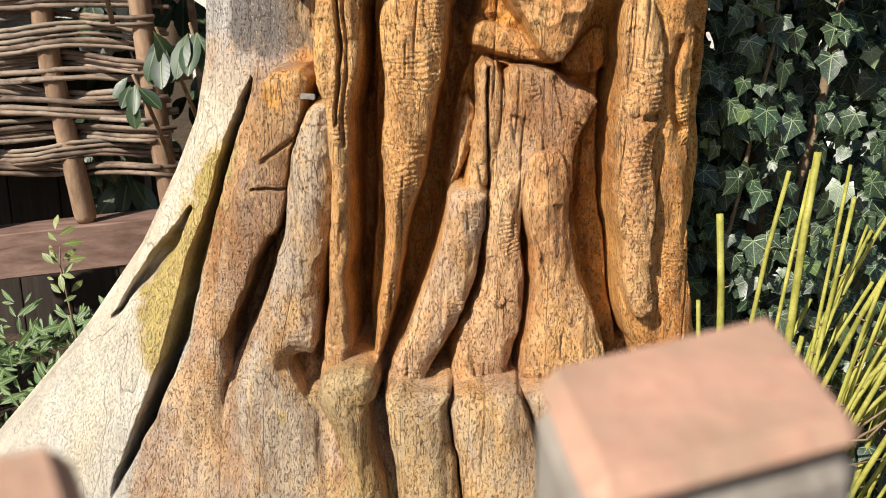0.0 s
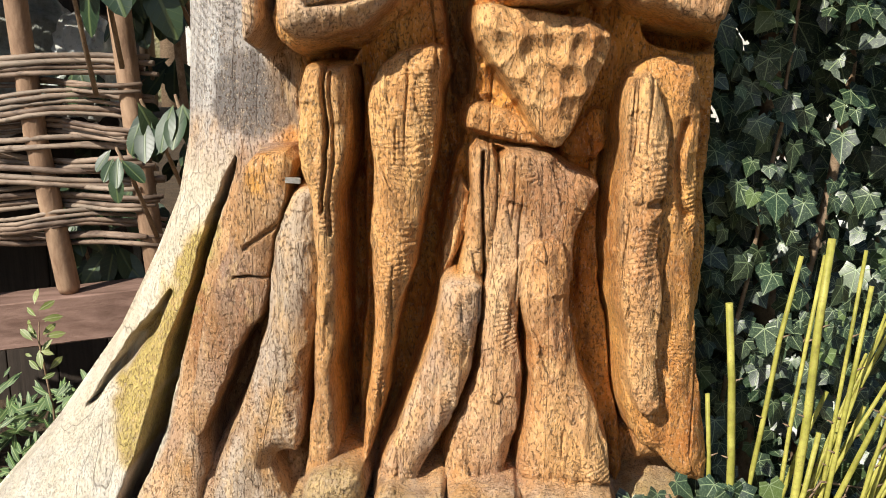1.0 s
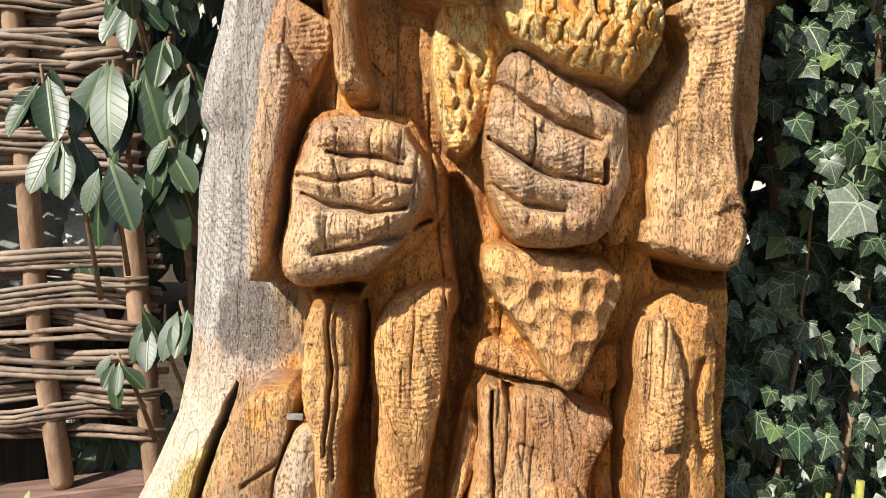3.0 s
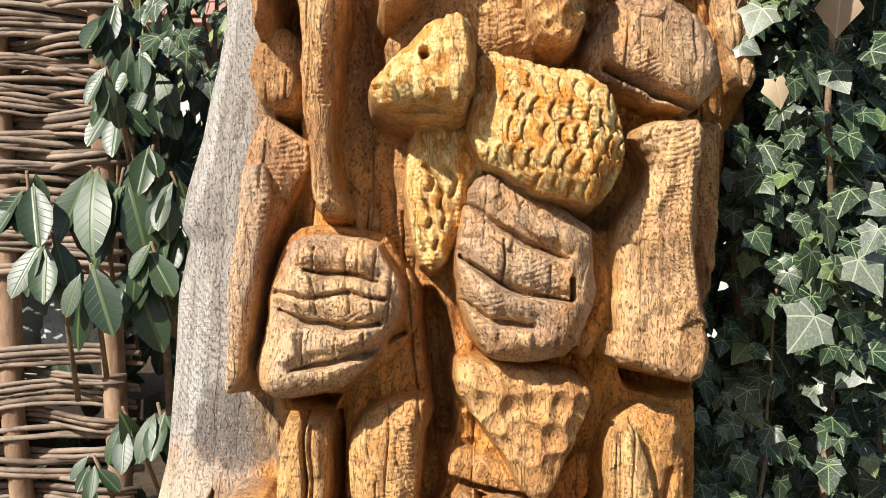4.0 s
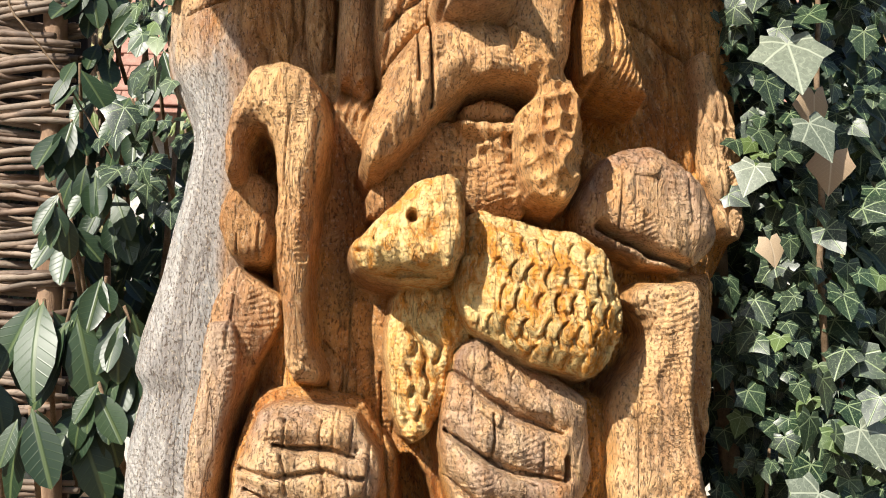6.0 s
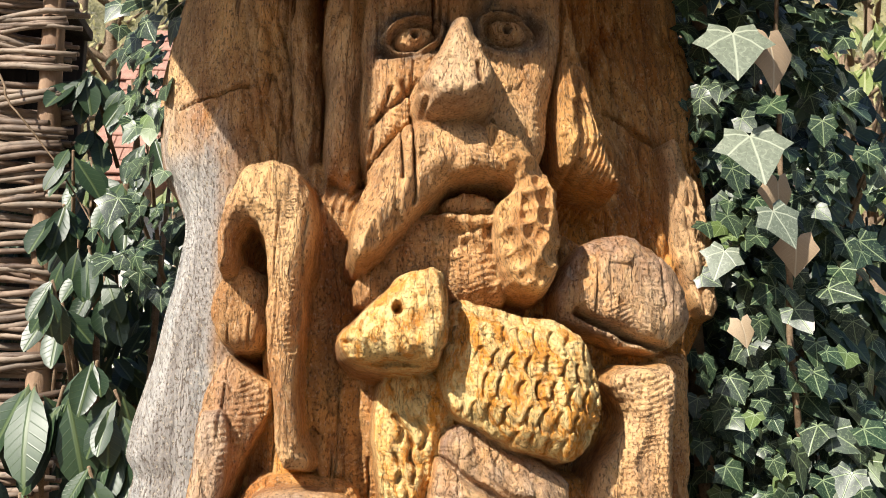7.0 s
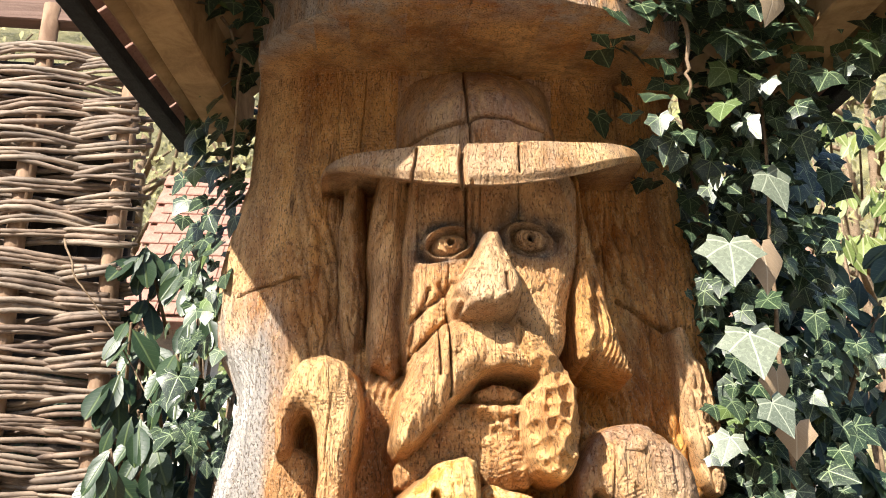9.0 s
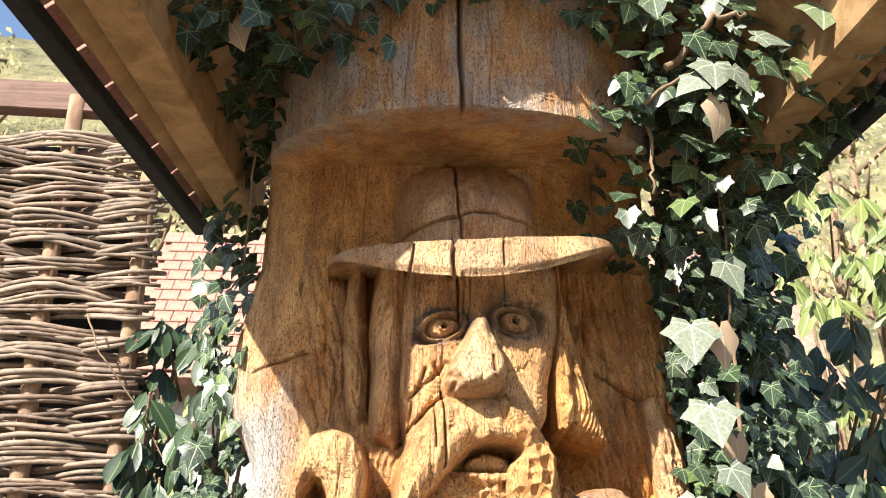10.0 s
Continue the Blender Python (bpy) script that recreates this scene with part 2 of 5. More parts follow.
def box(sx, sy, sz, m=Matrix(), bevel=0.004, bm=None):
    bm = bm or bmesh.new()
    made = bmesh.ops.create_cube(bm, size=1.0, matrix=m @ Matrix.Diagonal((sx, sy, sz, 1)))
    if bevel:
        edges = list({e for v in made["verts"] for e in v.link_edges})
        bmesh.ops.bevel(bm, geom=edges, offset=bevel, segments=2, affect="EDGES", profile=0.6)
    return bm


def tube(points, radii, sides=7, bm=None):
    """A tapered round stem through the points."""
    bm = bm or bmesh.new()
    pts = [Vector(p) for p in points]
    rings = []
    for i, p in enumerate(pts):
        d = (pts[min(i + 1, len(pts) - 1)] - pts[max(i - 1, 0)]).normalized()
        a = d.cross(Vector((0.31, 0.87, 0.39))).normalized()
        b = d.cross(a)
        r = radii[i] if isinstance(radii, (list, tuple)) else radii
        rings.append([bm.verts.new(p + r * (math.cos(k * math.tau / sides) * a + math.sin(k * math.tau / sides) * b)) for k in range(sides)])
    for r0, r1 in zip(rings, rings[1:]):
        for k in range(sides):
            bm.faces.new((r0[k], r0[(k + 1) % sides], r1[(k + 1) % sides], r1[k])).smooth = True
    bm.faces.new(rings[0][::-1])
    bm.faces.new(rings[-1])
    bmesh.ops.recalc_face_normals(bm, faces=bm.faces)
    return bm


def leaf_mesh(name, outline, material, fold=0.25, droop=0.2, curl=0.0):
    """A leaf from half an outline of (width, length) steps: a folded, drooping blade of length 1 along +y with its own unit coordinates."""
    n = len(outline)
    verts, faces = [], []
    for w, l in outline:
        z = -droop * l * l
        verts += [(-w, l, z + fold * w - curl * w * w), (0, l if w else l, z), (w, l, z + fold * w - curl * w * w)]
    for i in range(n - 1):
        a = 3 * i
        faces += [(a, a + 1, a + 4, a + 3), (a + 1, a + 2, a + 5, a + 4)]
    me = bpy.data.meshes.new(name)
    me.from_pydata(verts, [], faces)
    uv = me.uv_layers.new(name="UVMap")
    for loop in me.loops:
        uv.data[loop.index].uv = verts[loop.vertex_index][:2]
    me.materials.append(material)
    me.polygons.foreach_set("use_smooth", [True] * len(me.polygons))
    return me


def ivy_leaf(name, material, side=0.62, notch=0.42, cup=0.18):
    """A five-lobed ivy blade with its stalk's foot at the origin; the tip is at y = 1."""
    rim = [(0.10, -0.16), (0.36, -0.24), (0.42, -0.02), (side, 0.22), (notch * 1.0, 0.37), (0.29, 0.62), (0.0, 1.0)]
    pts = [(0.0, 0.0)] + rim + [(-x, y) for x, y in rim[-2::-1]]
    verts = [(x, y, -cup * (x * x + 0.55 * y * y) + 0.10 * abs(x)) for x, y in pts]
    mids = []
    for x, y in pts[1:]:
        mids.append((0.55 * x, 0.55 * y, -cup * 0.3 * (x * x + 0.55 * y * y) + 0.07 * abs(x) + 0.012))
    k = len(pts) - 1
    verts += mids
    faces = []
    for i in range(k - 1):
        faces += [(0, 1 + k + i, 1 + k + i + 1), (1 + k + i, 1 + i, 2 + i, 2 + k + i)]
    me = bpy.data.meshes.new(name)
    me.from_pydata(verts, [], [f[::-1] for f in faces])
    uv = me.uv_layers.new(name="UVMap")
    for loop in me.loops:
        uv.data[loop.index].uv = verts[loop.vertex_index][:2]
    me.materials.append(material)
    me.polygons.foreach_set("use_smooth", [True] * len(me.polygons))
    return me


def joined(name, sources, mats, parent=None):
    """Many placed copies of small meshes as one mesh object."""
    allv, allf, uvs, base = [], [], [], 0
    cache = {}
    for src, m in zip(sources, mats):
        if src.name not in cache:
            co = np.empty(len(src.vertices) * 3)
            src.vertices.foreach_get("co", co)
            cache[src.name] = (co.reshape(-1, 3), [tuple(p.vertices) for p in src.polygons])
        co, faces = cache[src.name]
        mm = np.array(m)
        allv.append(co @ mm[:3, :3].T + mm[:3, 3])
        allf += [tuple(i + base for i in f) for f in faces]
        uvs.append(co[:, :2])
        base += len(co)
    me = bpy.data.meshes.new(name)
    me.from_pydata(np.concatenate(allv).tolist(), [], allf)
    flat = np.concatenate(uvs)
    idx = np.empty(len(me.loops), dtype=np.int32)
    me.loops.foreach_get("vertex_index", idx)
    layer = me.uv_layers.new(name="UVMap")
    layer.data.foreach_set("uv", flat[idx].astype(np.float32).ravel())
    me.polygons.foreach_set("use_smooth", [True] * len(me.polygons))
    me.materials.append(sources[0].materials[0])
    ob = new(name, me)
    ob.parent = parent
    return ob


def facing(at, normal, up, size, spin=0.0):
    """A leaf's pose: its blade's tip along -up, its face along normal."""
    n = Vector(normal).normalized()
    y = Vector(up) - n * n.dot(Vector(up))
    y.normalize()
    x = y.cross(n)
    m = Matrix((x, y, n)).transposed().to_4x4()
    return Matrix.Translation(at) @ m @ pose(0, 0, 0, 0, 0, spin) @ Matrix.Scale(size, 4)


rng = random.Random(7)


def uni(a, b):
    return rng.uniform(a, b)


# ---- ground, hill and house ----
def ground_sheet():
    bm = bmesh.new()
    xs = [-400, -120, -40, -15] + [-6 + 0.25 * i for i in range(49)] + [15, 40, 120, 400]
    ys = [-400, -120, -40, -15] + [-5 + 0.25 * i for i in range(57)] + [18, 40, 120, 400]
    grid = [[bm.verts.new((x, y, 0.05 * noise.noise(Vector((x * 1.3, y * 1.3, 0))) if abs(x) < 8 and abs(y) < 12 else 0)) for x in xs] for y in ys]
    for r0, r1 in zip(grid, grid[1:]):
        for i in range(len(xs) - 1):
            bm.faces.new((r0[i], r0[i + 1], r1[i + 1], r1[i]))
    return tagged(part("ground", bm, SOIL, smooth=True), "dark garden soil under leaf litter", "ground", kind="structure")


ground_sheet()


def hillside():
    bm = bmesh.new()
    rows = []
    for j in range(26):
        r = 26 + j * 2.6
        row = []
        for i in range(120):
            a = math.tau * i / 120
            x, y = r * math.sin(a), r * math.cos(a)
            h = (j / 25) ** 0.8 * (58 + 12 * noise.noise(Vector((x * 0.03, y * 0.03, 3)))) + 1.3 * noise.noise(Vector((x * 0.3, y * 0.3, j)))
            if math.cos(a) < 0.2:
                h *= 0.35
            row.append(bm.verts.new((x, y, h if j else -0.5)))
        rows.append(row)
    for r0, r1 in zip(rows, rows[1:]):
        for i in range(120):
            bm.faces.new((r0[i], r0[(i + 1) % 120], r1[(i + 1) % 120], r1[i]))
    bmesh.ops.recalc_face_normals(bm, faces=bm.faces)
    return tagged(part("backdrop", bm, HILL), "sunlit hillside of pale spring scrub and bare trees", "hill", kind="structure")


hillside()


def bounce_sheet():
    # unseen gravel sheet, added to reflect sunlight up onto the carving
    bm = bmesh.new()
    n = 40
    grid = [[bm.verts.new((-4 + 8 * i / n, -6 + 6.15 * j / n, 0.075 + 0.012 * noise.noise(Vector((i * 0.9, j * 0.9, 4))))) for i in range(n + 1)] for j in range(n + 1)]
    for j in range(n):
        for i in range(n):
            bm.faces.new((grid[j][i], grid[j][i + 1], grid[j + 1][i + 1], grid[j + 1][i]))
    return tagged(part("bounce_ground", bm, GRAVEL, smooth=True), "unseen grey gravel sheet added to bounce light onto the carving", "path", kind="structure")


bounce_sheet()


def bare_tree(x, y, z, height, seed):
    r = random.Random(seed)
    t = thing("tree", "slender bare spring tree on the slope", "tree", (x, y, z), "bare trees on the slope")
    part("trunk", tube([(0, 0, -0.5), (0.1, 0, height * 0.3), (-0.1, 0.1, height * 0.65), (0.05, 0, height)], [height * 0.022, height * 0.017, height * 0.01, 0.01], 8), STEM, t)
    tips = []
    for i in range(26):
        h = height * r.uniform(0.25, 0.95)
        a, l = r.uniform(0, math.tau), height * r.uniform(0.12, 0.3) * (1.15 - h / height)
        p = Vector((0, 0, h))
        e = p + Vector((math.cos(a) * l, math.sin(a) * l, l * r.uniform(0.5, 1.1)))
        m1 = p.lerp(e, 0.5) + Vector((r.uniform(-1, 1), r.uniform(-1, 1), 0)) * l * 0.08
        part("limb", tube([p, m1, e], [height * 0.006, height * 0.004, height * 0.0012], 5), STEM, t)
        tips += [m1.lerp(e, r.random()) + Vector((r.gauss(0, 0.3), r.gauss(0, 0.3), r.gauss(0, 0.3))) for _ in range(26)]
    blade = leaf_mesh("bud_blade", [(0.0, 0.0), (0.25, 0.4), (0.0, 1.0)], BUD, 0.2, 0.1, 0.0)
    tagged(joined("crown", [blade] * len(tips), [facing(p, (r.uniform(-1, 1), -1, r.uniform(-0.5, 1)), (r.uniform(-1, 1), 0, -1), r.uniform(0.08, 0.22)) for p in tips], t), kind="stuff")
    return t


for n, (x, y, h) in enumerate([(-4.6, 15, 12), (-3.4, 17, 13), (-6.2, 18, 14), (-2.2, 14, 11), (8.0, 13, 10), (9.8, 15, 12), (11.5, 14, 12), (7.0, 17, 13), (-8.5, 16, 13)]):
    bare_tree(x, y, -0.1, h, 60 + n)


# ---- the carved trunk ----
def soft(a, b, v):
    t = np.clip((v - a) / (b - a), 0, 1)
    return t * t * (3 - 2 * t)


def lattice(x, z, sx, sz, seed):
    """Smooth value noise on the carving's front, about -1 to 1."""
    r = np.random.RandomState(seed).uniform(-1, 1, (64, 64))
    u, v = x * sx + 200.3, z * sz + 200.7
    iu, iv = np.floor(u).astype(int), np.floor(v).astype(int)
    fu, fv = u - iu, v - iv
    fu, fv = fu * fu * (3 - 2 * fu), fv * fv * (3 - 2 * fv)
    a, b = r[iv % 64, iu % 64], r[iv % 64, (iu + 1) % 64]
    c, d = r[(iv + 1) % 64, iu % 64], r[(iv + 1) % 64, (iu + 1) % 64]
    return (a * (1 - fu) + b * fu) * (1 - fv) + (c * (1 - fu) + d * fu) * fv


def scallop(x, z, wide, tall, seed):
    """Hollow gouge cuts side by side: 1 in the middle of a cut, falling to sharp ridges between cuts."""
    r = np.random.RandomState(seed).uniform(0.1, 0.9, (64, 64, 2))
    u, v = x / wide + 300, z / tall + 300
    iu, iv = np.floor(u).astype(int), np.floor(v).astype(int)
    best = np.full_like(x, 9.0)
    for a in (-1, 0, 1):
        for b in (-1, 0, 1):
            j = r[(iv + b) % 64, (iu + a) % 64]
            best = np.minimum(best, (iu + a + j[..., 0] - u) ** 2 + (iv + b + j[..., 1] - v) ** 2)
    return 1 - np.clip(best / 0.42, 0, 1.3)


def hewn(x, z, wide, tall, seed, lot=False):
    """Flat axe cuts: every cell is a small plane with a tilt of its own."""
    r = np.random.RandomState(seed).uniform(0.1, 0.9, (64, 64, 4))
    u, v = x / wide + 300, z / tall + 300
    iu, iv = np.floor(u).astype(int), np.floor(v).astype(int)
    best, out = np.full_like(x, 9.0), np.zeros_like(x)
    for a in (-1, 0, 1):
        for b in (-1, 0, 1):
            j = r[(iv + b) % 64, (iu + a) % 64]
            du, dv = u - (iu + a + j[..., 0]), v - (iv + b + j[..., 1])
            d = du ** 2 + dv ** 2
            near = d < best
            best = np.where(near, d, best)
            out = np.where(near, j[..., 2] * 1.25 - 0.125 if lot else (j[..., 2] - 0.5) * du * 2 + (j[..., 3] - 0.5) * dv * 2, out)
    return out


class Carving:
    """The front of the trunk as depth y over (x, z): solids are added by taking the nearer depth, cuts by moving it back."""

    def __init__(self, x, z, y):
        self.x, self.z, self.y = x, z, y
        self.wx = x + 0.0028 * lattice(x, z, 40, 22, 5) + 0.0012 * lattice(x, z, 150, 60, 15)
        self.wz = z + 0.0028 * lattice(x, z, 30, 40, 6) + 0.0012 * lattice(x, z, 60, 150, 16)
        self.tone = {k: np.zeros_like(x) for k in ("amber", "grey", "gold", "sap", "stain_shade", "moss")}

    def put(self, d, top, depth, power, tones):
        y = top + depth * np.minimum(np.abs(d), 1.6) ** power
        hit = (d < 1.25) & (y < self.y)
        self.y = np.where(hit, y, self.y)
        for k, v in tones.items():
            f = np.where(hit, soft(1.2, 0.9, d), 0)
            self.tone[k] = self.tone[k] * (1 - f) + v * f
        return hit

    def lump(self, cx, cz, rx, rz, top, depth=0.08, power=2.6, turn=0.0, square=2.0, **tones):
        c, s = math.cos(radians(turn)), math.sin(radians(turn))
        u = ((self.wx - cx) * c + (self.wz - cz) * s) / rx
        v = (-(self.wx - cx) * s + (self.wz - cz) * c) / rz
        return self.put((np.abs(u) ** square + np.abs(v) ** square) ** (1 / square), top, depth, power, tones)

    def groove(self, line, depth, sharp=2.0):
        wide = max(p[2] for p in line)
        at = self.near(line, wide * 3)
        best = np.full_like(self.x[at], 9.0)
        for (x0, z0, w0), (x1, z1, w1) in zip(line, line[1:]):
            dx, dz = x1 - x0, z1 - z0
            x, z = self.wx[at] - x0, self.wz[at] - z0
            t = np.clip((x * dx + z * dz) / (dx * dx + dz * dz), 0, 1)
            best = np.minimum(best, np.hypot(x - t * dx, z - t * dz) / (w0 + (w1 - w0) * t))
        self.y[at] = self.y[at] + depth * np.exp(-best ** sharp)

    def inside(self, pts, x, z):
        """Signed distance to a closed outline with softened corners, positive within it."""
        p = [Vector(q) for q in pts]
        p = [c for a, b in zip(p, p[1:] + p[:1]) for c in (a.lerp(b, 0.2), a.lerp(b, 0.8))]
        best, odd = np.full_like(x, 9.0), np.zeros(x.shape, bool)
        for a, b in zip(p, p[1:] + p[:1]):
            dx, dz = b.x - a.x, b.y - a.y
            t = np.clip(((x - a.x) * dx + (z - a.y) * dz) / (dx * dx + dz * dz + 1e-12), 0, 1)
            best = np.minimum(best, (x - a.x - t * dx) ** 2 + (z - a.y - t * dz) ** 2)
            if dz:
                odd ^= ((a.y > z) != (b.y > z)) & (x < a.x + dx * (z - a.y) / dz)
        best = np.sqrt(best)
        return np.where(odd, best, -best)

    def near(self, pts, margin):
        xs, zs = [p[0] for p in pts], [p[1] for p in pts]
        return np.nonzero((self.wx > min(xs) - margin) & (self.wx < max(xs) + margin) & (self.wz > min(zs) - margin) & (self.wz < max(zs) + margin))

    def form(self, pts, top, bulge, reach, gx=0.0, gz=0.0, wall=11.0, **tones):
        """A raised, hewn form inside an outline: a crest at depth top, rounded over by bulge within reach of its steep walls."""
        at = self.near(pts, 0.035)
        x, z = self.wx[at], self.wz[at]
        d = self.inside(pts, x, z)
        cx, cz = sum(p[0] for p in pts) / len(pts), sum(p[1] for p in pts) / len(pts)
        r = np.clip(1 - d / reach, 0, 1)
        y = top + bulge * r ** 1.8 + gx * (x - cx) + gz * (z - cz) + wall * np.clip(-d, 0, 1)
        hit = (y < self.y[at]) & (d > -0.03)
        self.y[at] = np.where(hit, y, self.y[at])
        f = np.where(hit, soft(-0.006, 0.003, d), 0)
        for key, tone in self.tone.items():
            tone[at] = tone[at] * (1 - f) + tones.get(key, 0.0) * f

    def paint(self, pts, edge, **tones):
        at = self.near(pts, edge)
        f = soft(-edge, edge, self.inside(pts, self.wx[at], self.wz[at]) + edge * lattice(self.x[at], self.z[at], 60, 60, 18))
        for key, v in tones.items():
            self.tone[key][at] = self.tone[key][at] * (1 - f) + v * f

    def sink(self, pts, depth, edge):
        """A hollow cut back to a depth inside an outline."""
        at = self.near(pts, 0.01)
        d = self.inside(pts, self.wx[at], self.wz[at])
        self.y[at] = self.y[at] + (np.maximum(self.y[at], depth) - self.y[at]) * soft(0.0, edge, d)



def trunk_carving():
    rows, cols, back = 1400, 620, 60
    z = np.linspace(-0.05, 2.46, rows)
    left = np.interp(z, [0, 0.27, 0.476, 0.632, 0.759, 0.847, 0.942, 1.09, 1.19, 1.252, 1.27, 1.295, 1.345, 1.43, 1.5, 1.545, 1.613, 1.636, 1.672, 1.703, 1.74, 1.79, 1.86, 1.93, 2.11, 2.95],
                     [-1.05, -0.815, -0.63, -0.514, -0.446, -0.406, -0.384, -0.373, -0.369, -0.356, -0.351, -0.366, -0.358, -0.333, -0.32, -0.309, -0.297, -0.298, -0.313, -0.333, -0.343, -0.344, -0.325, -0.308, -0.305, -0.305])
    right = np.interp(z, [0, 0.43, 0.65, 1.06, 1.24, 1.44, 1.52, 1.62, 1.78, 1.84, 2.12, 2.95], [0.52, 0.42, 0.395, 0.395, 0.455, 0.475, 0.518, 0.52, 0.515, 0.487, 0.482, 0.49])
    kern = np.hanning(17)
    kern /= kern.sum()
    left = np.convolve(np.pad(left, 8, "edge"), kern, "valid")
    right = np.convolve(np.pad(right, 8, "edge"), kern, "valid")
    mid, half = (left + right) / 2, (right - left) / 2
    s = np.linspace(-1, 1, cols)
    s = 0.72 * s + 0.28 * np.sin(s * math.pi / 2)
    X = mid[:, None] + half[:, None] * s[None, :]
    Z = np.repeat(z[:, None], cols, 1)
    # the rows bend along the hat's brim
    bu = np.clip((X - 0.095) / 0.262, -1.1, 1.1)
    sag = 0.100 * bu ** 2 + 0.020 * bu
    Z = Z + sag * np.exp(-((Z - 1.885) / 0.16) ** 2)
    U = np.abs(s)[None, :] * np.ones_like(Z)
    bow = np.sqrt(np.clip(1 - U ** 2.3, 0, 1))
    front = np.interp(z, [0, 0.35, 0.6, 1.0, 1.6, 1.8, 2.95], [0.30, 0.22, 0.15, 0.14, 0.13, 0.11, 0.11])[:, None]
    k = Carving(X, Z, 1.42 - front * bow)
    zz, xx = k.wz, k.wx

    # sapwood and weathering of the uncarved side
    side = soft(-0.17, -0.25, X)
    split = np.interp(Z, [0.0, 0.32, 0.5, 0.65, 0.8, 0.93, 1.0], [-0.60, -0.485, -0.40, -0.36, -0.31, -0.27, -0.27])
    k.tone["sap"] = soft(0.0, -0.015, X - split + 0.02 * lattice(X, Z, 14, 6, 3)) * soft(1.0, 0.85, Z) * 0.95
    k.tone["stain_shade"] = 0.22 * soft(-0.02, 0.0, X - split) * soft(-0.17, -0.2, X) * soft(0.95, 0.9, Z)
    k.tone["grey"] = 1.0 * soft(0.85, 1.0, Z) * soft(-0.19, -0.25, X) * soft(1.85, 1.7, Z)
    k.tone["grey"] = np.maximum(k.tone["grey"], 0.45 * soft(0.62, 0.40, Z))
    k.tone["amber"] = 0.75 * soft(-0.2, -0.12, X) * soft(0.42, 0.6, Z)

    # hollow behind the head, with the top of the trunk standing over it
    hollow = soft(1.58, 1.72, Z)
    k.y = k.y * (1 - hollow) + np.maximum(k.y, 1.335 - 0.05 * bow) * hollow
    over = soft(2.166, 2.172, Z)
    k.y = k.y * (1 - over) + (1.40 - 0.385 * np.sqrt(np.clip(1 - U ** 2, 0, 1))) * over
    k.tone["grey"] = np.where(Z > 2.17, 0.75, k.tone["grey"])
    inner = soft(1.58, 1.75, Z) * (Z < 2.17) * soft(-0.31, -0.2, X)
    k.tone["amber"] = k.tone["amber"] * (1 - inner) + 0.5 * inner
    # streaks of the dark tone over the hollow's wall
    k.tone["stain_shade"] = np.maximum(k.tone["stain_shade"], inner * np.clip(0.10 + 0.30 * lattice(X, Z, 30, 5, 90) + 0.2 * lattice(X, Z, 90, 12, 91), 0, 0.7))
    k.tone["stain_shade"] = np.where(Z > 2.17, 0.12, k.tone["stain_shade"])

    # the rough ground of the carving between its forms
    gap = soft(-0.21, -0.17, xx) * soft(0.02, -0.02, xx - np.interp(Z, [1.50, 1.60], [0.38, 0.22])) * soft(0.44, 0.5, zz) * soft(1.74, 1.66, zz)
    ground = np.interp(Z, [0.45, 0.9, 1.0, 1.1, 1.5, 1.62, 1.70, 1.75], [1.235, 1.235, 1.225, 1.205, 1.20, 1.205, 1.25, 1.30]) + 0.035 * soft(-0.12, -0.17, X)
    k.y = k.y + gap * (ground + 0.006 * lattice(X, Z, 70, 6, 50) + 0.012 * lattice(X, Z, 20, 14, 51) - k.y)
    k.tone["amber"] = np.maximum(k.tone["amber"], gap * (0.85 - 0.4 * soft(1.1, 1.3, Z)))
    # recess shade painted as dark blotches into the upper ground
    k.tone["stain_shade"] = np.maximum(k.tone["stain_shade"], gap * soft(1.1, 1.3, Z) * np.clip(0.08 + 0.4 * lattice(X, Z, 40, 14, 92), 0, 0.5))

    # foot of the carving
    base = soft(0.47, 0.445, zz + 0.02 * lattice(X, Z, 12, 9, 4)) * soft(-0.36, -0.28, xx) * soft(0.4, 0.32, xx)
    k.y = k.y * (1 - base) + np.minimum(k.y, 1.185 - 0.10 * (0.46 - zz) + 0.02 * lattice(X, Z, 18, 5, 12)) * base
    k.tone["amber"] *= 1 - base
    k.tone["grey"] = np.maximum(k.tone["grey"], base * 0.45)
    k.tone["moss"] = np.maximum(k.tone["moss"], base * np.clip(0.2 + 0.4 * lattice(X, Z, 16, 12, 95), 0, 0.7))

    # light rim and sawn grey facet of the uncarved side
    rim = np.interp(Z, [0.95, 1.08, 1.20, 1.27, 1.33, 1.40, 1.55, 1.62, 1.68, 1.80], [-0.318, -0.308, -0.298, -0.330, -0.322, -0.300, -0.278, -0.268, -0.262, -0.250])
    facet = soft(-0.003, 0.004, X - rim + 0.004 * lattice(X, Z, 20, 30, 17)) * soft(0.93, 0.98, Z) * soft(1.80, 1.70, Z) * soft(-0.16, -0.2, X)
    k.y = k.y + facet * (0.001 + 0.10 * np.clip(X - rim, 0, 0.1))
    k.tone["stain_shade"] = np.maximum(k.tone["stain_shade"], facet * 0.34)
    k.tone["sap"] = np.maximum(k.tone["sap"], 0.3 * soft(0.9, 1.0, Z) * soft(0.0, -0.01, X - rim) * soft(1.75, 1.65, Z))

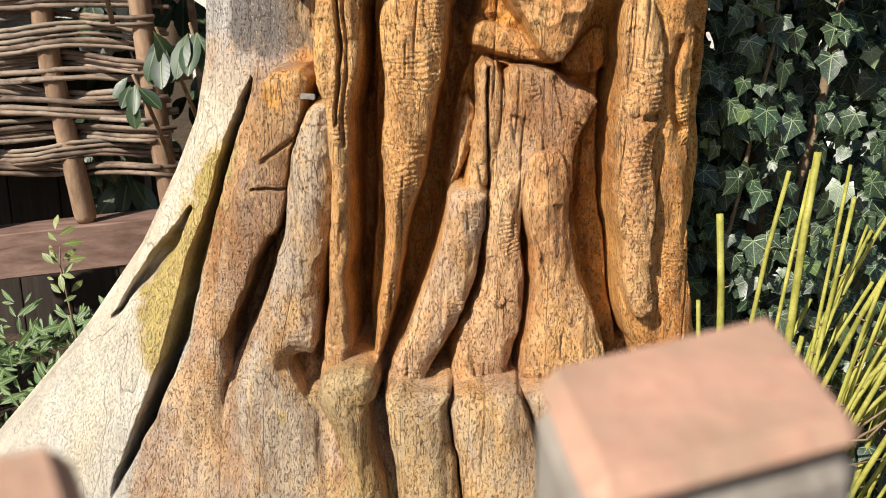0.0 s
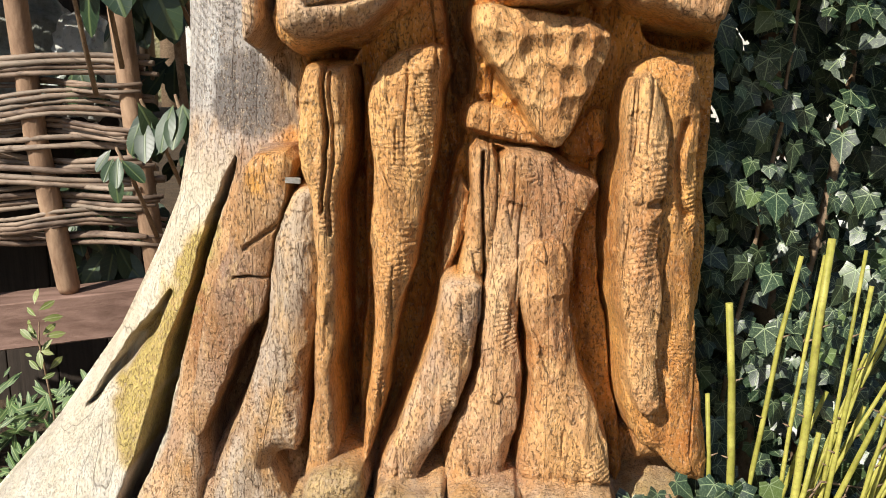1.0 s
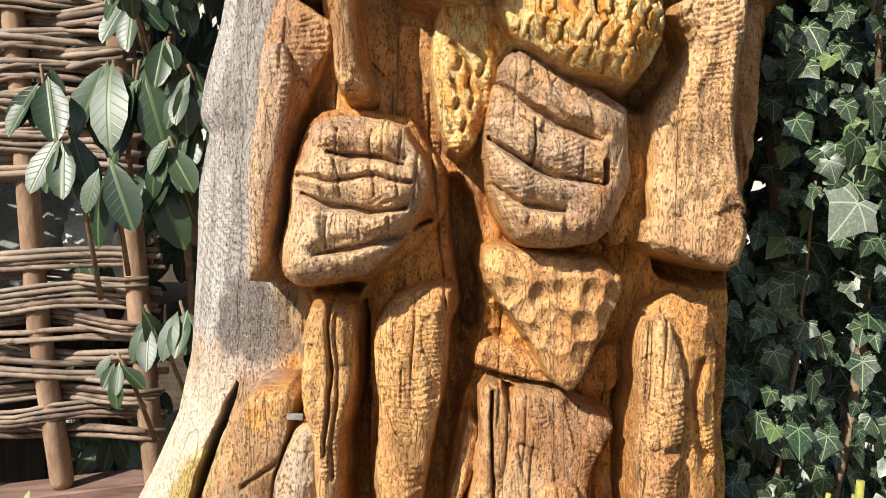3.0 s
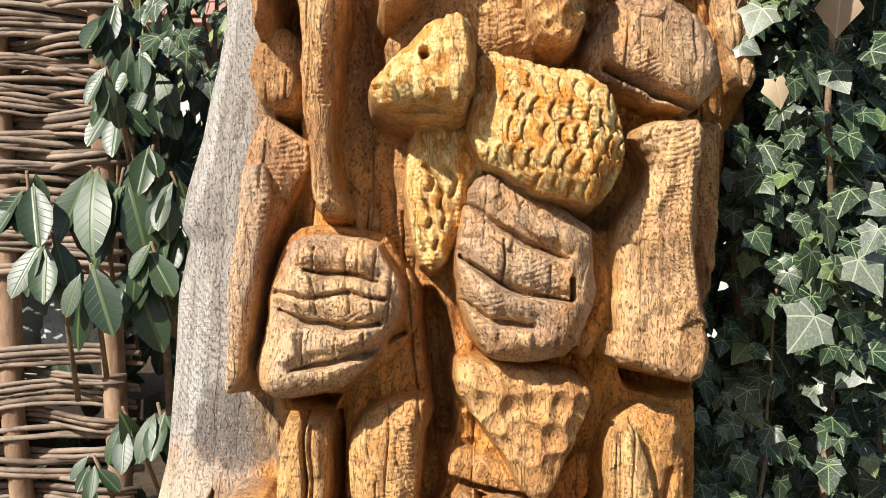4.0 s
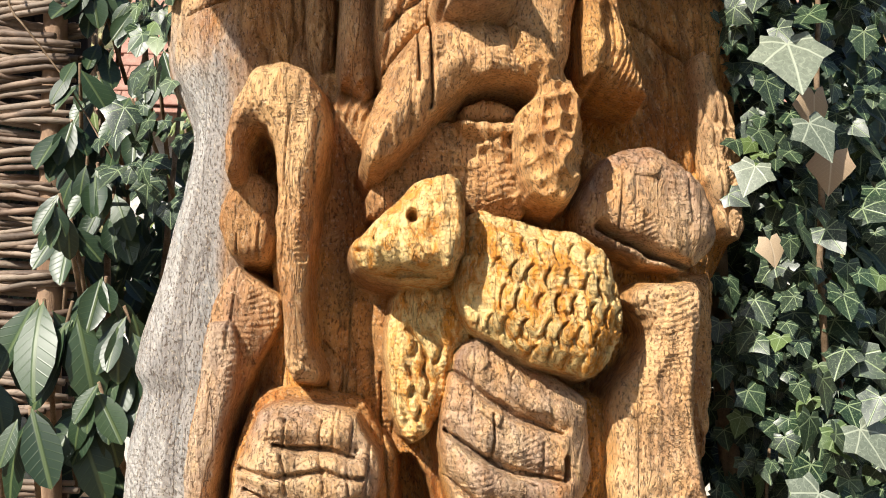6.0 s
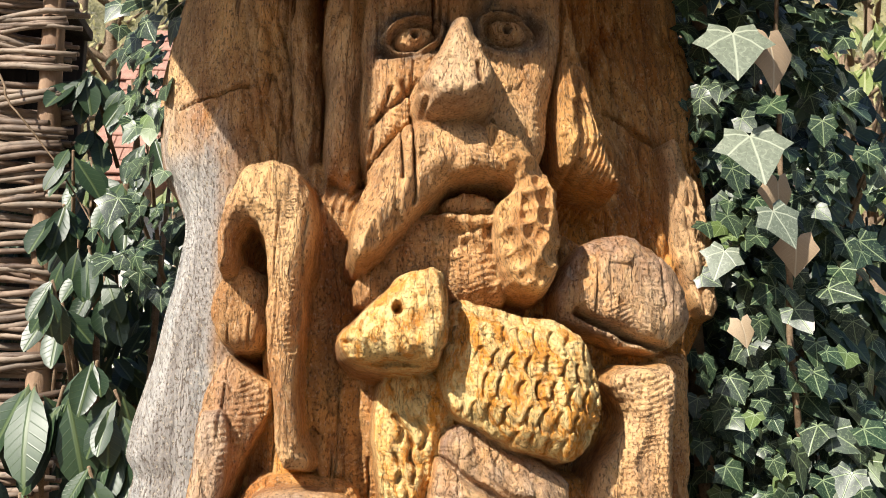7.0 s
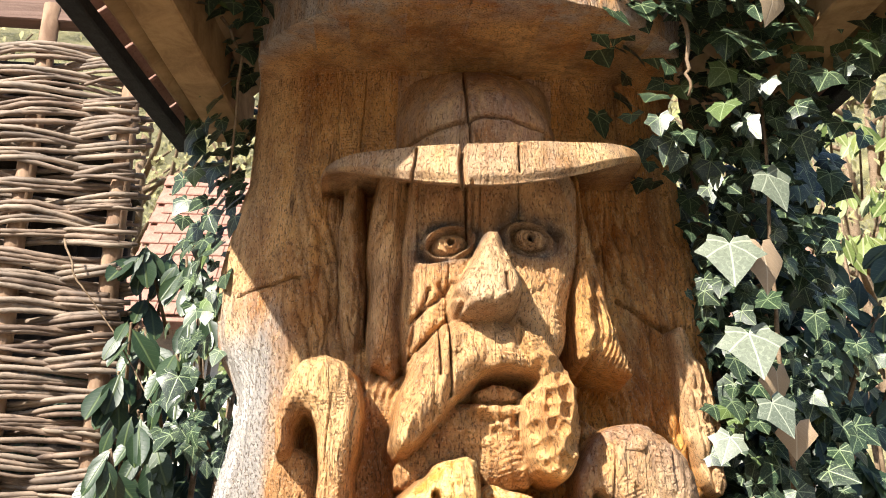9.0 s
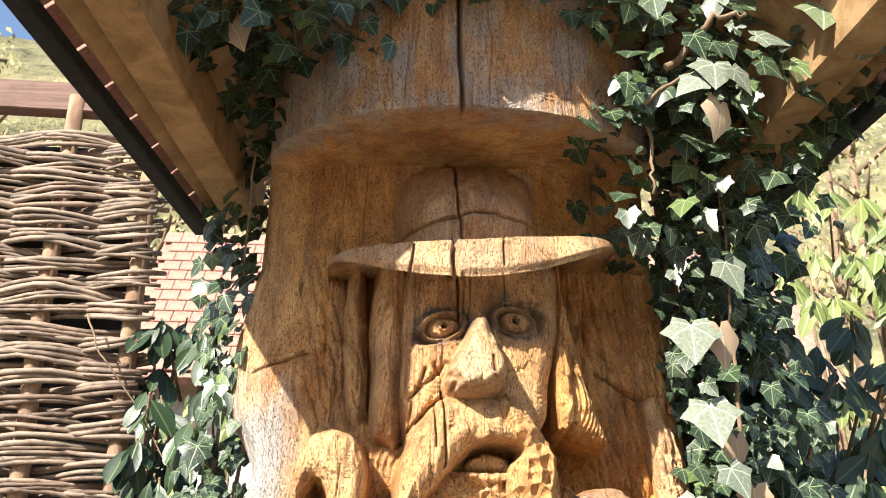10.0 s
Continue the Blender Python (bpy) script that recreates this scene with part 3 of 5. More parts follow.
    # split slabs and roots on the side of the trunk
    k.sink([(-0.296, 0.92), (-0.288, 0.911), (-0.311, 0.835), (-0.337, 0.78), (-0.355, 0.705), (-0.379, 0.628), (-0.399, 0.529), (-0.429, 0.448), (-0.475, 0.353), (-0.527, 0.261), (-0.53, 0.278), (-0.498, 0.364), (-0.468, 0.437), (-0.438, 0.529), (-0.412, 0.628), (-0.379, 0.705), (-0.35, 0.799)], 1.43, 0.006)
    k.paint([(-0.371, 0.806), (-0.319, 0.832), (-0.354, 0.72), (-0.387, 0.639), (-0.412, 0.556), (-0.444, 0.47), (-0.471, 0.446), (-0.498, 0.513), (-0.496, 0.565), (-0.467, 0.621), (-0.417, 0.697), (-0.397, 0.746)], 0.015, moss=0.8, sap=0.3)
    k.groove([(-0.403, 0.709, 0.003), (-0.446, 0.648, 0.012), (-0.489, 0.594, 0.011), (-0.547, 0.525, 0.002)], 0.05, 4)
    k.form([(-0.253, 0.928), (-0.187, 0.935), (-0.198, 0.873), (-0.22, 0.809), (-0.231, 0.735), (-0.259, 0.676), (-0.296, 0.598), (-0.339, 0.508), (-0.357, 0.544), (-0.333, 0.641), (-0.313, 0.735), (-0.275, 0.825)], 1.205, 0.0062, 0.0186, gx=-0.1, grey=0.35, amber=0.55, stain_shade=0.42)
    k.sink([(-0.245, 0.708), (-0.266, 0.618), (-0.304, 0.524), (-0.348, 0.437), (-0.353, 0.476), (-0.314, 0.58), (-0.275, 0.663)], 1.34, 0.008)
    # sawn grey patch with its shadow painted in as a dark tone
    k.paint([(-0.323, 0.962), (-0.328, 1.017), (-0.303, 1.057), (-0.272, 1.069), (-0.201, 1.038), (-0.192, 0.947), (-0.258, 0.94)], 0.008, stain_shade=0.8)
    k.paint([(-0.255, 0.948), (-0.188, 0.957), (-0.195, 0.885), (-0.256, 0.869)], 0.01, amber=0.9, stain_shade=0.15)
    k.groove([(-0.273, 0.765, 0.0022), (-0.226, 0.764, 0.0022)], 0.014)
    k.groove([(-0.255, 0.804, 0.003), (-0.195, 0.847, 0.003)], 0.010)
    k.form([(-0.335, 0.555), (-0.327, 0.483), (-0.344, 0.418), (-0.325, 0.213), (-0.433, 0.213), (-0.415, 0.389), (-0.388, 0.464), (-0.355, 0.546)], 1.215, 0.0093, 0.0155, grey=0.5, moss=0.1)
    # rough brown ground behind staff and beard, its recess shade painted in
    k.paint([(-0.095, 1.707), (-0.033, 1.661), (-0.032, 1.552), (-0.053, 1.498), (-0.044, 1.416), (0.0, 1.401), (-0.006, 1.314), (0.002, 1.256), (-0.056, 1.285), (-0.085, 1.285), (-0.097, 1.475)], 0.02, stain_shade=0.32, amber=0.55)
    k.paint([(-0.101, 1.397), (0.001, 1.397), (0.01, 1.212), (0.047, 1.168), (0.056, 1.005), (0.019, 0.989), (0.003, 1.102), (-0.013, 1.226), (-0.042, 1.283)], 0.02, stain_shade=0.18, amber=0.6)
    # deep gaps between the forms
    k.sink([(-0.226, 1.252), (-0.209, 1.214), (-0.224, 1.113), (-0.228, 1.066), (-0.257, 1.059), (-0.247, 1.121), (-0.235, 1.175)], 1.36, 0.008)
    k.sink([(0.255, 1.108), (0.387, 1.08), (0.352, 1.054), (0.269, 1.072)], 1.28, 0.008)
    k.sink([(-0.178, 1.062), (-0.091, 1.072), (-0.109, 1.042), (-0.175, 1.042)], 1.27, 0.008)
    k.sink([(-0.202, 1.435), (-0.155, 1.437), (-0.149, 1.393), (-0.175, 1.406)], 1.31, 0.008)
    k.sink([(-0.116, 1.042), (-0.089, 1.05), (-0.093, 0.919), (-0.093, 0.755), (-0.105, 0.58), (-0.113, 0.474), (-0.141, 0.488), (-0.148, 0.616), (-0.137, 0.838), (-0.123, 0.934)], 1.29, 0.008)
    k.sink([(0.01, 1.027), (0.047, 1.057), (0.044, 0.951), (0.022, 0.897), (0.009, 0.817), (0.005, 0.726), (-0.029, 0.622), (-0.072, 0.515), (-0.089, 0.478), (-0.071, 0.587), (-0.053, 0.692), (-0.028, 0.784), (-0.003, 0.92)], 1.27, 0.008)
    k.sink([(0.122, 0.776), (0.135, 0.692), (0.141, 0.64), (0.136, 0.569), (0.122, 0.46), (0.107, 0.455), (0.127, 0.587), (0.117, 0.674)], 1.27, 0.008)
    k.sink([(0.065, 0.694), (0.066, 0.626), (0.033, 0.555), (0.015, 0.455), (-0.034, 0.444), (0.005, 0.51), (0.053, 0.617)], 1.26, 0.008)
    k.sink([(-0.001, 1.204), (0.024, 1.211), (0.046, 1.168), (0.057, 1.006), (0.026, 0.991), (0.008, 1.095)], 1.29, 0.008)
    # folds of the robe
    k.form([(-0.184, 0.885), (-0.153, 0.893), (-0.153, 0.768), (-0.165, 0.686), (-0.181, 0.601), (-0.188, 0.523), (-0.222, 0.523), (-0.232, 0.496), (-0.189, 0.424), (-0.127, 0.153), (-0.295, 0.153), (-0.316, 0.433), (-0.31, 0.478), (-0.29, 0.532), (-0.255, 0.618), (-0.226, 0.702), (-0.216, 0.8)], 1.165, 0.0217, 0.031, grey=0.62, stain_shade=0.05, moss=0.1)
    k.form([(-0.166, 1.044), (-0.132, 1.041), (-0.103, 1.041), (-0.115, 0.942), (-0.128, 0.854), (-0.13, 0.715), (-0.139, 0.618), (-0.132, 0.542), (-0.144, 0.497), (-0.174, 0.506), (-0.161, 0.618), (-0.151, 0.777), (-0.16, 0.891), (-0.173, 0.927)], 1.14, 0.0087, 0.0124, grey=0.12, amber=0.45, moss=0.06)
    k.groove([(-0.135, 1.044, 0.0022), (-0.136, 0.964, 0.0022), (-0.144, 0.863, 0.0022)], 0.03)
    k.groove([(-0.127, 1.034, 0.0022), (-0.129, 0.929, 0.0022), (-0.136, 0.834, 0.0022)], 0.012)
    k.form([(-0.082, 1.013), (-0.061, 1.055), (0.008, 1.076), (0.009, 1.027), (-0.005, 0.926), (-0.028, 0.798), (-0.053, 0.711), (-0.07, 0.612), (-0.087, 0.536), (-0.099, 0.514), (-0.093, 0.579), (-0.078, 0.678), (-0.082, 0.79), (-0.078, 0.926)], 1.14, 0.0186, 0.0279, amber=0.4)
    k.form([(0.032, 0.906), (0.043, 0.876), (0.037, 0.821), (0.017, 0.765), (0.007, 0.768), (0.016, 0.821)], 1.2, 0.0087, 0.0124, amber=0.3)
    k.form([(0.048, 0.951), (0.079, 0.94), (0.084, 0.88), (0.075, 0.819), (0.059, 0.77), (0.035, 0.772), (0.041, 0.826), (0.047, 0.888)], 1.17, 0.0087, 0.0124, amber=0.22, grey=0.1)
    k.form([(0.085, 0.94), (0.131, 0.94), (0.213, 0.899), (0.197, 0.869), (0.178, 0.82), (0.182, 0.757), (0.136, 0.749), (0.065, 0.757), (0.064, 0.781), (0.084, 0.873)], 1.165, 0.0112, 0.031, gz=-0.05, amber=0.12, grey=0.2)
    k.form([(0.01, 0.773), (0.061, 0.775), (0.061, 0.722), (0.052, 0.682), (0.048, 0.65), (0.028, 0.592), (-0.003, 0.541), (-0.034, 0.479), (-0.053, 0.468), (-0.082, 0.503), (-0.043, 0.584), (-0.011, 0.666), (0.004, 0.73)], 1.145, 0.0149, 0.0217, grey=0.38, amber=0.2)
    k.form([(0.064, 0.779), (0.099, 0.798), (0.116, 0.814), (0.111, 0.743), (0.107, 0.695), (0.119, 0.647), (0.113, 0.58), (0.095, 0.511), (0.091, 0.479), (0.015, 0.479), (0.012, 0.511), (0.025, 0.563), (0.052, 0.613), (0.062, 0.663)], 1.155, 0.0136, 0.0217, grey=0.22, amber=0.32)
    k.form([(0.119, 0.821), (0.16, 0.831), (0.173, 0.779), (0.173, 0.725), (0.191, 0.653), (0.217, 0.588), (0.232, 0.537), (0.236, 0.479), (0.115, 0.488), (0.115, 0.537), (0.129, 0.621), (0.127, 0.685), (0.113, 0.741), (0.112, 0.795)], 1.135, 0.0186, 0.031, grey=0.1, amber=0.34)
    k.form([(0.197, 0.825), (0.226, 0.913), (0.238, 0.76), (0.256, 0.588), (0.274, 0.48), (0.259, 0.443), (0.241, 0.544), (0.209, 0.641), (0.193, 0.718)], 1.225, 0.0074, 0.0124, amber=0.8)
    k.groove([(0.226, 0.931, 0.005), (0.231, 0.768, 0.005), (0.252, 0.619, 0.005), (0.272, 0.532, 0.005)], 0.05)
    k.groove([(0.062, 0.937, 0.0018), (0.062, 0.836, 0.0018), (0.063, 0.719, 0.0018), (0.057, 0.695, 0.0018)], 0.03)
    k.form([(0.241, 1.041), (0.278, 1.059), (0.334, 1.052), (0.338, 0.924), (0.34, 0.768), (0.353, 0.636), (0.379, 0.514), (0.373, 0.472), (0.346, 0.481), (0.31, 0.519), (0.276, 0.539), (0.257, 0.602), (0.242, 0.727), (0.234, 0.823), (0.237, 0.961)], 1.165, 0.0186, 0.0279, amber=0.6)
    k.form([(0.238, 1.027), (0.267, 1.041), (0.285, 0.985), (0.29, 0.884), (0.28, 0.824), (0.292, 0.755), (0.285, 0.684), (0.297, 0.603), (0.278, 0.586), (0.257, 0.628), (0.243, 0.74), (0.235, 0.824), (0.239, 0.928)], 1.135, 0.0099, 0.0186, amber=0.35, grey=0.1)
    k.groove([(0.271, 0.871, 0.004), (0.29, 0.873, 0.004)], 0.018)
    k.groove([(0.316, 0.97, 0.006), (0.308, 0.934, 0.006), (0.319, 0.868, 0.006), (0.327, 0.853, 0.006)], 0.02)
    # roots and rough foot under the robe
    k.form([(-0.175, 0.507), (-0.136, 0.532), (-0.101, 0.524), (-0.094, 0.485), (-0.114, 0.46), (-0.07, 0.205), (-0.12, 0.205), (-0.154, 0.425), (-0.181, 0.468)], 1.1, 0.0248, 0.031, grey=0.35, moss=0.35, stain_shade=0.1)
    k.form([(-0.073, 0.499), (-0.019, 0.486), (0.012, 0.495), (0.005, 0.456), (0.038, 0.213), (-0.053, 0.213), (-0.074, 0.43), (-0.085, 0.473)], 1.09, 0.0248, 0.0372, grey=0.45, moss=0.25)
    k.form([(0.022, 0.495), (0.086, 0.494), (0.109, 0.491), (0.125, 0.453), (0.168, 0.221), (0.046, 0.22), (0.012, 0.453)], 1.09, 0.0186, 0.0372, grey=0.5, moss=0.15)
    k.form([(0.114, 0.497), (0.227, 0.491), (0.255, 0.427), (0.282, 0.221), (0.184, 0.221), (0.137, 0.444)], 1.085, 0.0186, 0.0372, grey=0.5, moss=0.12)
    # belly with deep gouge cuts, waist line
    k.form([(0.053, 1.123), (0.123, 1.107), (0.196, 1.098), (0.213, 1.078), (0.195, 1.02), (0.173, 0.979), (0.152, 0.943), (0.129, 0.955), (0.108, 1.006), (0.077, 1.04), (0.05, 1.083)], 1.118, 0.0186, 0.0248, amber=0.3)
    k.form([(0.04, 0.989), (0.06, 0.997), (0.102, 0.983), (0.131, 0.958), (0.145, 0.937), (0.103, 0.935), (0.061, 0.951), (0.038, 0.961)], 1.185, 0.0074, 0.0124, amber=0.45)
    k.groove([(0.037, 0.962, 0.004), (0.066, 0.952, 0.004), (0.1, 0.944, 0.004), (0.135, 0.937, 0.004), (0.182, 0.935, 0.004), (0.213, 0.935, 0.004)], 0.03)
    k.form([(0.172, 0.955), (0.207, 0.992), (0.225, 0.988), (0.219, 0.928), (0.169, 0.928)], 1.205, 0.0062, 0.0124, amber=0.9)
    # sleeve and arm behind the staff
    k.form([(-0.218, 1.36), (-0.189, 1.36), (-0.179, 1.296), (-0.193, 1.237), (-0.204, 1.172), (-0.214, 1.131), (-0.217, 1.098), (-0.228, 1.073), (-0.236, 1.074), (-0.239, 1.104), (-0.231, 1.204), (-0.224, 1.27)], 1.15, 0.0099, 0.0124, grey=0.42)
    k.form([(-0.195, 1.426), (-0.17, 1.413), (-0.14, 1.39), (-0.136, 1.363), (-0.165, 1.31), (-0.183, 1.265), (-0.199, 1.201), (-0.238, 1.202), (-0.23, 1.278), (-0.219, 1.369)], 1.175, 0.0124, 0.0248, amber=0.2, grey=0.15, stain_shade=0.06)
    k.form([(-0.21, 1.503), (-0.193, 1.533), (-0.171, 1.536), (-0.147, 1.518), (-0.141, 1.463), (-0.151, 1.433), (-0.175, 1.428), (-0.201, 1.441), (-0.213, 1.476)], 1.165, 0.0186, 0.0186, amber=0.25, stain_shade=0.1)
    k.form([(-0.097, 1.597), (-0.061, 1.575), (-0.046, 1.531), (-0.059, 1.457), (-0.079, 1.399), (-0.09, 1.336), (-0.099, 1.336), (-0.105, 1.428), (-0.099, 1.508)], 1.235, 0.0062, 0.0124, amber=0.8, stain_shade=0.12)
    # fist
    k.form([(-0.155, 1.277), (-0.121, 1.284), (-0.039, 1.274), (-0.019, 1.241), (0.002, 1.207), (-0.001, 1.16), (-0.025, 1.119), (-0.063, 1.092), (-0.087, 1.073), (-0.17, 1.064), (-0.201, 1.079), (-0.204, 1.11), (-0.19, 1.152), (-0.183, 1.206), (-0.169, 1.253)], 1.165, 0.0186, 0.0186, amber=0.55)
    k.form([(-0.148, 1.263), (-0.113, 1.271), (-0.048, 1.263), (-0.032, 1.235), (-0.017, 1.207), (-0.02, 1.172), (-0.035, 1.14), (-0.062, 1.106), (-0.088, 1.088), (-0.156, 1.077), (-0.182, 1.09), (-0.185, 1.113), (-0.175, 1.145), (-0.169, 1.203), (-0.159, 1.241)], 1.085, 0.0279, 0.031, gz=0.12, grey=0.34, amber=0.14)
    k.groove([(-0.131, 1.226, 0.002), (-0.104, 1.222, 0.0042), (-0.073, 1.22, 0.0048), (-0.045, 1.215, 0.002)], 0.020, 3)
    k.groove([(-0.131, 1.231, 0.006), (-0.104, 1.228, 0.011), (-0.073, 1.225, 0.011), (-0.045, 1.221, 0.006)], 0.012, 2)
    k.groove([(-0.159, 1.181, 0.002), (-0.129, 1.167, 0.0042), (-0.085, 1.16, 0.0048), (-0.04, 1.164, 0.002)], 0.020, 3)
    k.groove([(-0.159, 1.187, 0.006), (-0.129, 1.172, 0.011), (-0.085, 1.165, 0.011), (-0.04, 1.169, 0.006)], 0.012, 2)
    k.groove([(-0.144, 1.113, 0.002), (-0.104, 1.118, 0.0042), (-0.06, 1.126, 0.0048), (-0.016, 1.148, 0.002)], 0.020, 3)
    k.groove([(-0.144, 1.119, 0.006), (-0.104, 1.124, 0.011), (-0.06, 1.132, 0.011), (-0.016, 1.153, 0.006)], 0.012, 2)
    k.groove([(-0.163, 1.201, 0.003), (-0.129, 1.194, 0.003), (-0.079, 1.199, 0.003), (-0.036, 1.193, 0.003)], 0.012, 3)
    k.groove([(-0.118, 1.253, 0.0012), (-0.122, 1.213, 0.0012), (-0.117, 1.177, 0.0012)], 0.008)
    k.groove([(-0.079, 1.253, 0.0012), (-0.082, 1.213, 0.0012), (-0.077, 1.177, 0.0012)], 0.008)
    k.groove([(-0.049, 1.253, 0.0012), (-0.053, 1.214, 0.0012), (-0.048, 1.177, 0.0012)], 0.008)
    k.groove([(-0.131, 1.155, 0.0012), (-0.133, 1.121, 0.0012)], 0.006)
    k.groove([(-0.092, 1.155, 0.0012), (-0.095, 1.121, 0.0012)], 0.006)
    k.groove([(-0.059, 1.155, 0.0012), (-0.061, 1.121, 0.0012)], 0.006)
    # open palm under the lamb
    k.form([(0.212, 1.277), (0.24, 1.277), (0.247, 1.211), (0.236, 1.145), (0.21, 1.115), (0.196, 1.125), (0.216, 1.178), (0.222, 1.237)], 1.15, 0.0124, 0.0186, amber=0.8)
    k.form([(0.067, 1.332), (0.092, 1.343), (0.149, 1.313), (0.208, 1.282), (0.217, 1.251), (0.214, 1.2), (0.205, 1.162), (0.189, 1.129), (0.132, 1.115), (0.094, 1.123), (0.074, 1.147), (0.058, 1.184), (0.05, 1.235), (0.056, 1.292)], 1.08, 0.0279, 0.031, gx=0.12, gz=0.06, grey=0.36, amber=0.1)
    k.groove([(0.055, 1.31, 0.002), (0.09, 1.287, 0.004), (0.127, 1.256, 0.0048), (0.182, 1.239, 0.002)], 0.020, 3)
    k.groove([(0.055, 1.315, 0.006), (0.089, 1.292, 0.011), (0.127, 1.262, 0.011), (0.182, 1.245, 0.006)], 0.012, 2)
    k.groove([(0.054, 1.245, 0.002), (0.084, 1.218, 0.004), (0.128, 1.201, 0.0048), (0.182, 1.191, 0.002)], 0.020, 3)
    k.groove([(0.054, 1.25, 0.006), (0.084, 1.223, 0.011), (0.128, 1.207, 0.011), (0.182, 1.197, 0.006)], 0.012, 2)
    k.groove([(0.055, 1.191, 0.002), (0.091, 1.17, 0.004), (0.133, 1.161, 0.0048)], 0.020, 3)
    k.groove([(0.055, 1.197, 0.006), (0.091, 1.175, 0.011), (0.133, 1.166, 0.011)], 0.012, 2)
    k.groove([(0.066, 1.236, 0.002), (0.097, 1.212, 0.002), (0.146, 1.188, 0.002)], 0.012)
    k.groove([(0.184, 1.216, 0.003), (0.184, 1.193, 0.003)], 0.03, 4)
    k.groove([(0.103, 1.261, 0.0012), (0.105, 1.237, 0.0012), (0.102, 1.212, 0.0012)], 0.012)
    # forearm with its cuff, shoulder
    k.form([(0.363, 1.428), (0.418, 1.437), (0.414, 1.356), (0.409, 1.297), (0.403, 1.21), (0.385, 1.173), (0.36, 1.238), (0.363, 1.34)], 1.24, 0.0186, 0.0248, amber=0.35, grey=0.1)
    k.form([(0.264, 1.394), (0.298, 1.408), (0.348, 1.411), (0.34, 1.345), (0.334, 1.266), (0.344, 1.187), (0.352, 1.148), (0.239, 1.133), (0.241, 1.185), (0.246, 1.212), (0.237, 1.277), (0.279, 1.324), (0.29, 1.358)], 1.108, 0.0136, 0.0124, gx=0.05, grey=0.14, amber=0.14)
    k.form([(0.233, 1.155), (0.306, 1.175), (0.34, 1.163), (0.353, 1.131), (0.339, 1.09), (0.294, 1.104), (0.229, 1.118)], 1.105, 0.0136, 0.0124, grey=0.14, amber=0.2)
    k.form([(0.206, 1.468), (0.214, 1.513), (0.236, 1.551), (0.266, 1.567), (0.304, 1.575), (0.343, 1.551), (0.37, 1.516), (0.384, 1.482), (0.379, 1.455), (0.338, 1.424), (0.301, 1.434), (0.26, 1.448), (0.224, 1.464)], 1.122, 0.0279, 0.0372, gx=0.12, grey=0.3, amber=0.12)
    k.groove([(0.233, 1.475, 0.004), (0.274, 1.456, 0.004), (0.317, 1.439, 0.004), (0.357, 1.43, 0.004), (0.403, 1.46, 0.004)], 0.04)
    k.form([(0.414, 1.749), (0.434, 1.758), (0.47, 1.678), (0.484, 1.582), (0.486, 1.488), (0.461, 1.491), (0.434, 1.558), (0.421, 1.629)], 1.305, 0.005, 0.0124, gx=0.1, sap=0.18, amber=0.18)
    # staff with its crook
    k.sink([(-0.207, 1.615), (-0.189, 1.628), (-0.169, 1.617), (-0.158, 1.565), (-0.18, 1.562), (-0.209, 1.586)], 1.33, 0.012)
    k.form([(-0.188, 1.612), (-0.169, 1.644), (-0.137, 1.653), (-0.103, 1.642), (-0.088, 1.609), (-0.085, 1.569), (-0.099, 1.502), (-0.102, 1.393), (-0.096, 1.331), (-0.084, 1.291), (-0.121, 1.296), (-0.128, 1.368), (-0.136, 1.444), (-0.139, 1.528), (-0.148, 1.575), (-0.164, 1.585), (-0.177, 1.567), (-0.18, 1.526), (-0.197, 1.52), (-0.195, 1.573)], 1.1, 0.0174, 0.0186, amber=0.2, grey=0.08)
    # lamb
    k.form([(-0.005, 1.401), (0.075, 1.421), (0.101, 1.363), (0.078, 1.331), (0.059, 1.306), (0.053, 1.268), (0.038, 1.238), (0.012, 1.225), (-0.006, 1.269), (-0.013, 1.331)], 1.115, 0.0186, 0.0248, gold=0.8)
    k.form([(0.075, 1.484), (0.122, 1.47), (0.198, 1.458), (0.225, 1.438), (0.239, 1.394), (0.241, 1.356), (0.222, 1.313), (0.203, 1.297), (0.17, 1.309), (0.133, 1.32), (0.102, 1.338), (0.076, 1.354), (0.064, 1.393), (0.069, 1.43)], 1.042, 0.0372, 0.0465, gz=0.10, gold=0.85)
    k.form([(0.02, 1.511), (0.056, 1.514), (0.069, 1.482), (0.069, 1.44), (0.055, 1.405), (0.008, 1.401), (-0.022, 1.405), (-0.044, 1.419), (-0.05, 1.437), (-0.029, 1.464), (-0.005, 1.487)], 1.025, 0.0279, 0.0341, gold=0.8)
    k.form([(0.031, 1.509), (0.051, 1.507), (0.063, 1.482), (0.063, 1.446), (0.05, 1.409), (0.041, 1.425), (0.036, 1.469)], 1.015, 0.0062, 0.0074, gold=0.65)
    k.groove([(0.009, 1.469, 0.0055), (0.01, 1.467, 0.0055)], 0.03, 4)
    k.groove([(-0.049, 1.434, 0.002), (-0.038, 1.43, 0.002)], 0.012)
    k.groove([(-0.028, 1.406, 0.004), (0.007, 1.407, 0.004), (0.048, 1.406, 0.004)], 0.02)
    k.groove([(0.01, 1.353, 0.003), (0.019, 1.337, 0.003), (0.014, 1.322, 0.003)], 0.012)
    k.groove([(0.023, 1.334, 0.003), (0.032, 1.319, 0.003), (0.027, 1.304, 0.003)], 0.012)
    k.groove([(0.009, 1.31, 0.003), (0.018, 1.294, 0.003), (0.014, 1.279, 0.003)], 0.012)
    k.groove([(0.029, 1.31, 0.003), (0.038, 1.294, 0.003), (0.033, 1.279, 0.003)], 0.012)
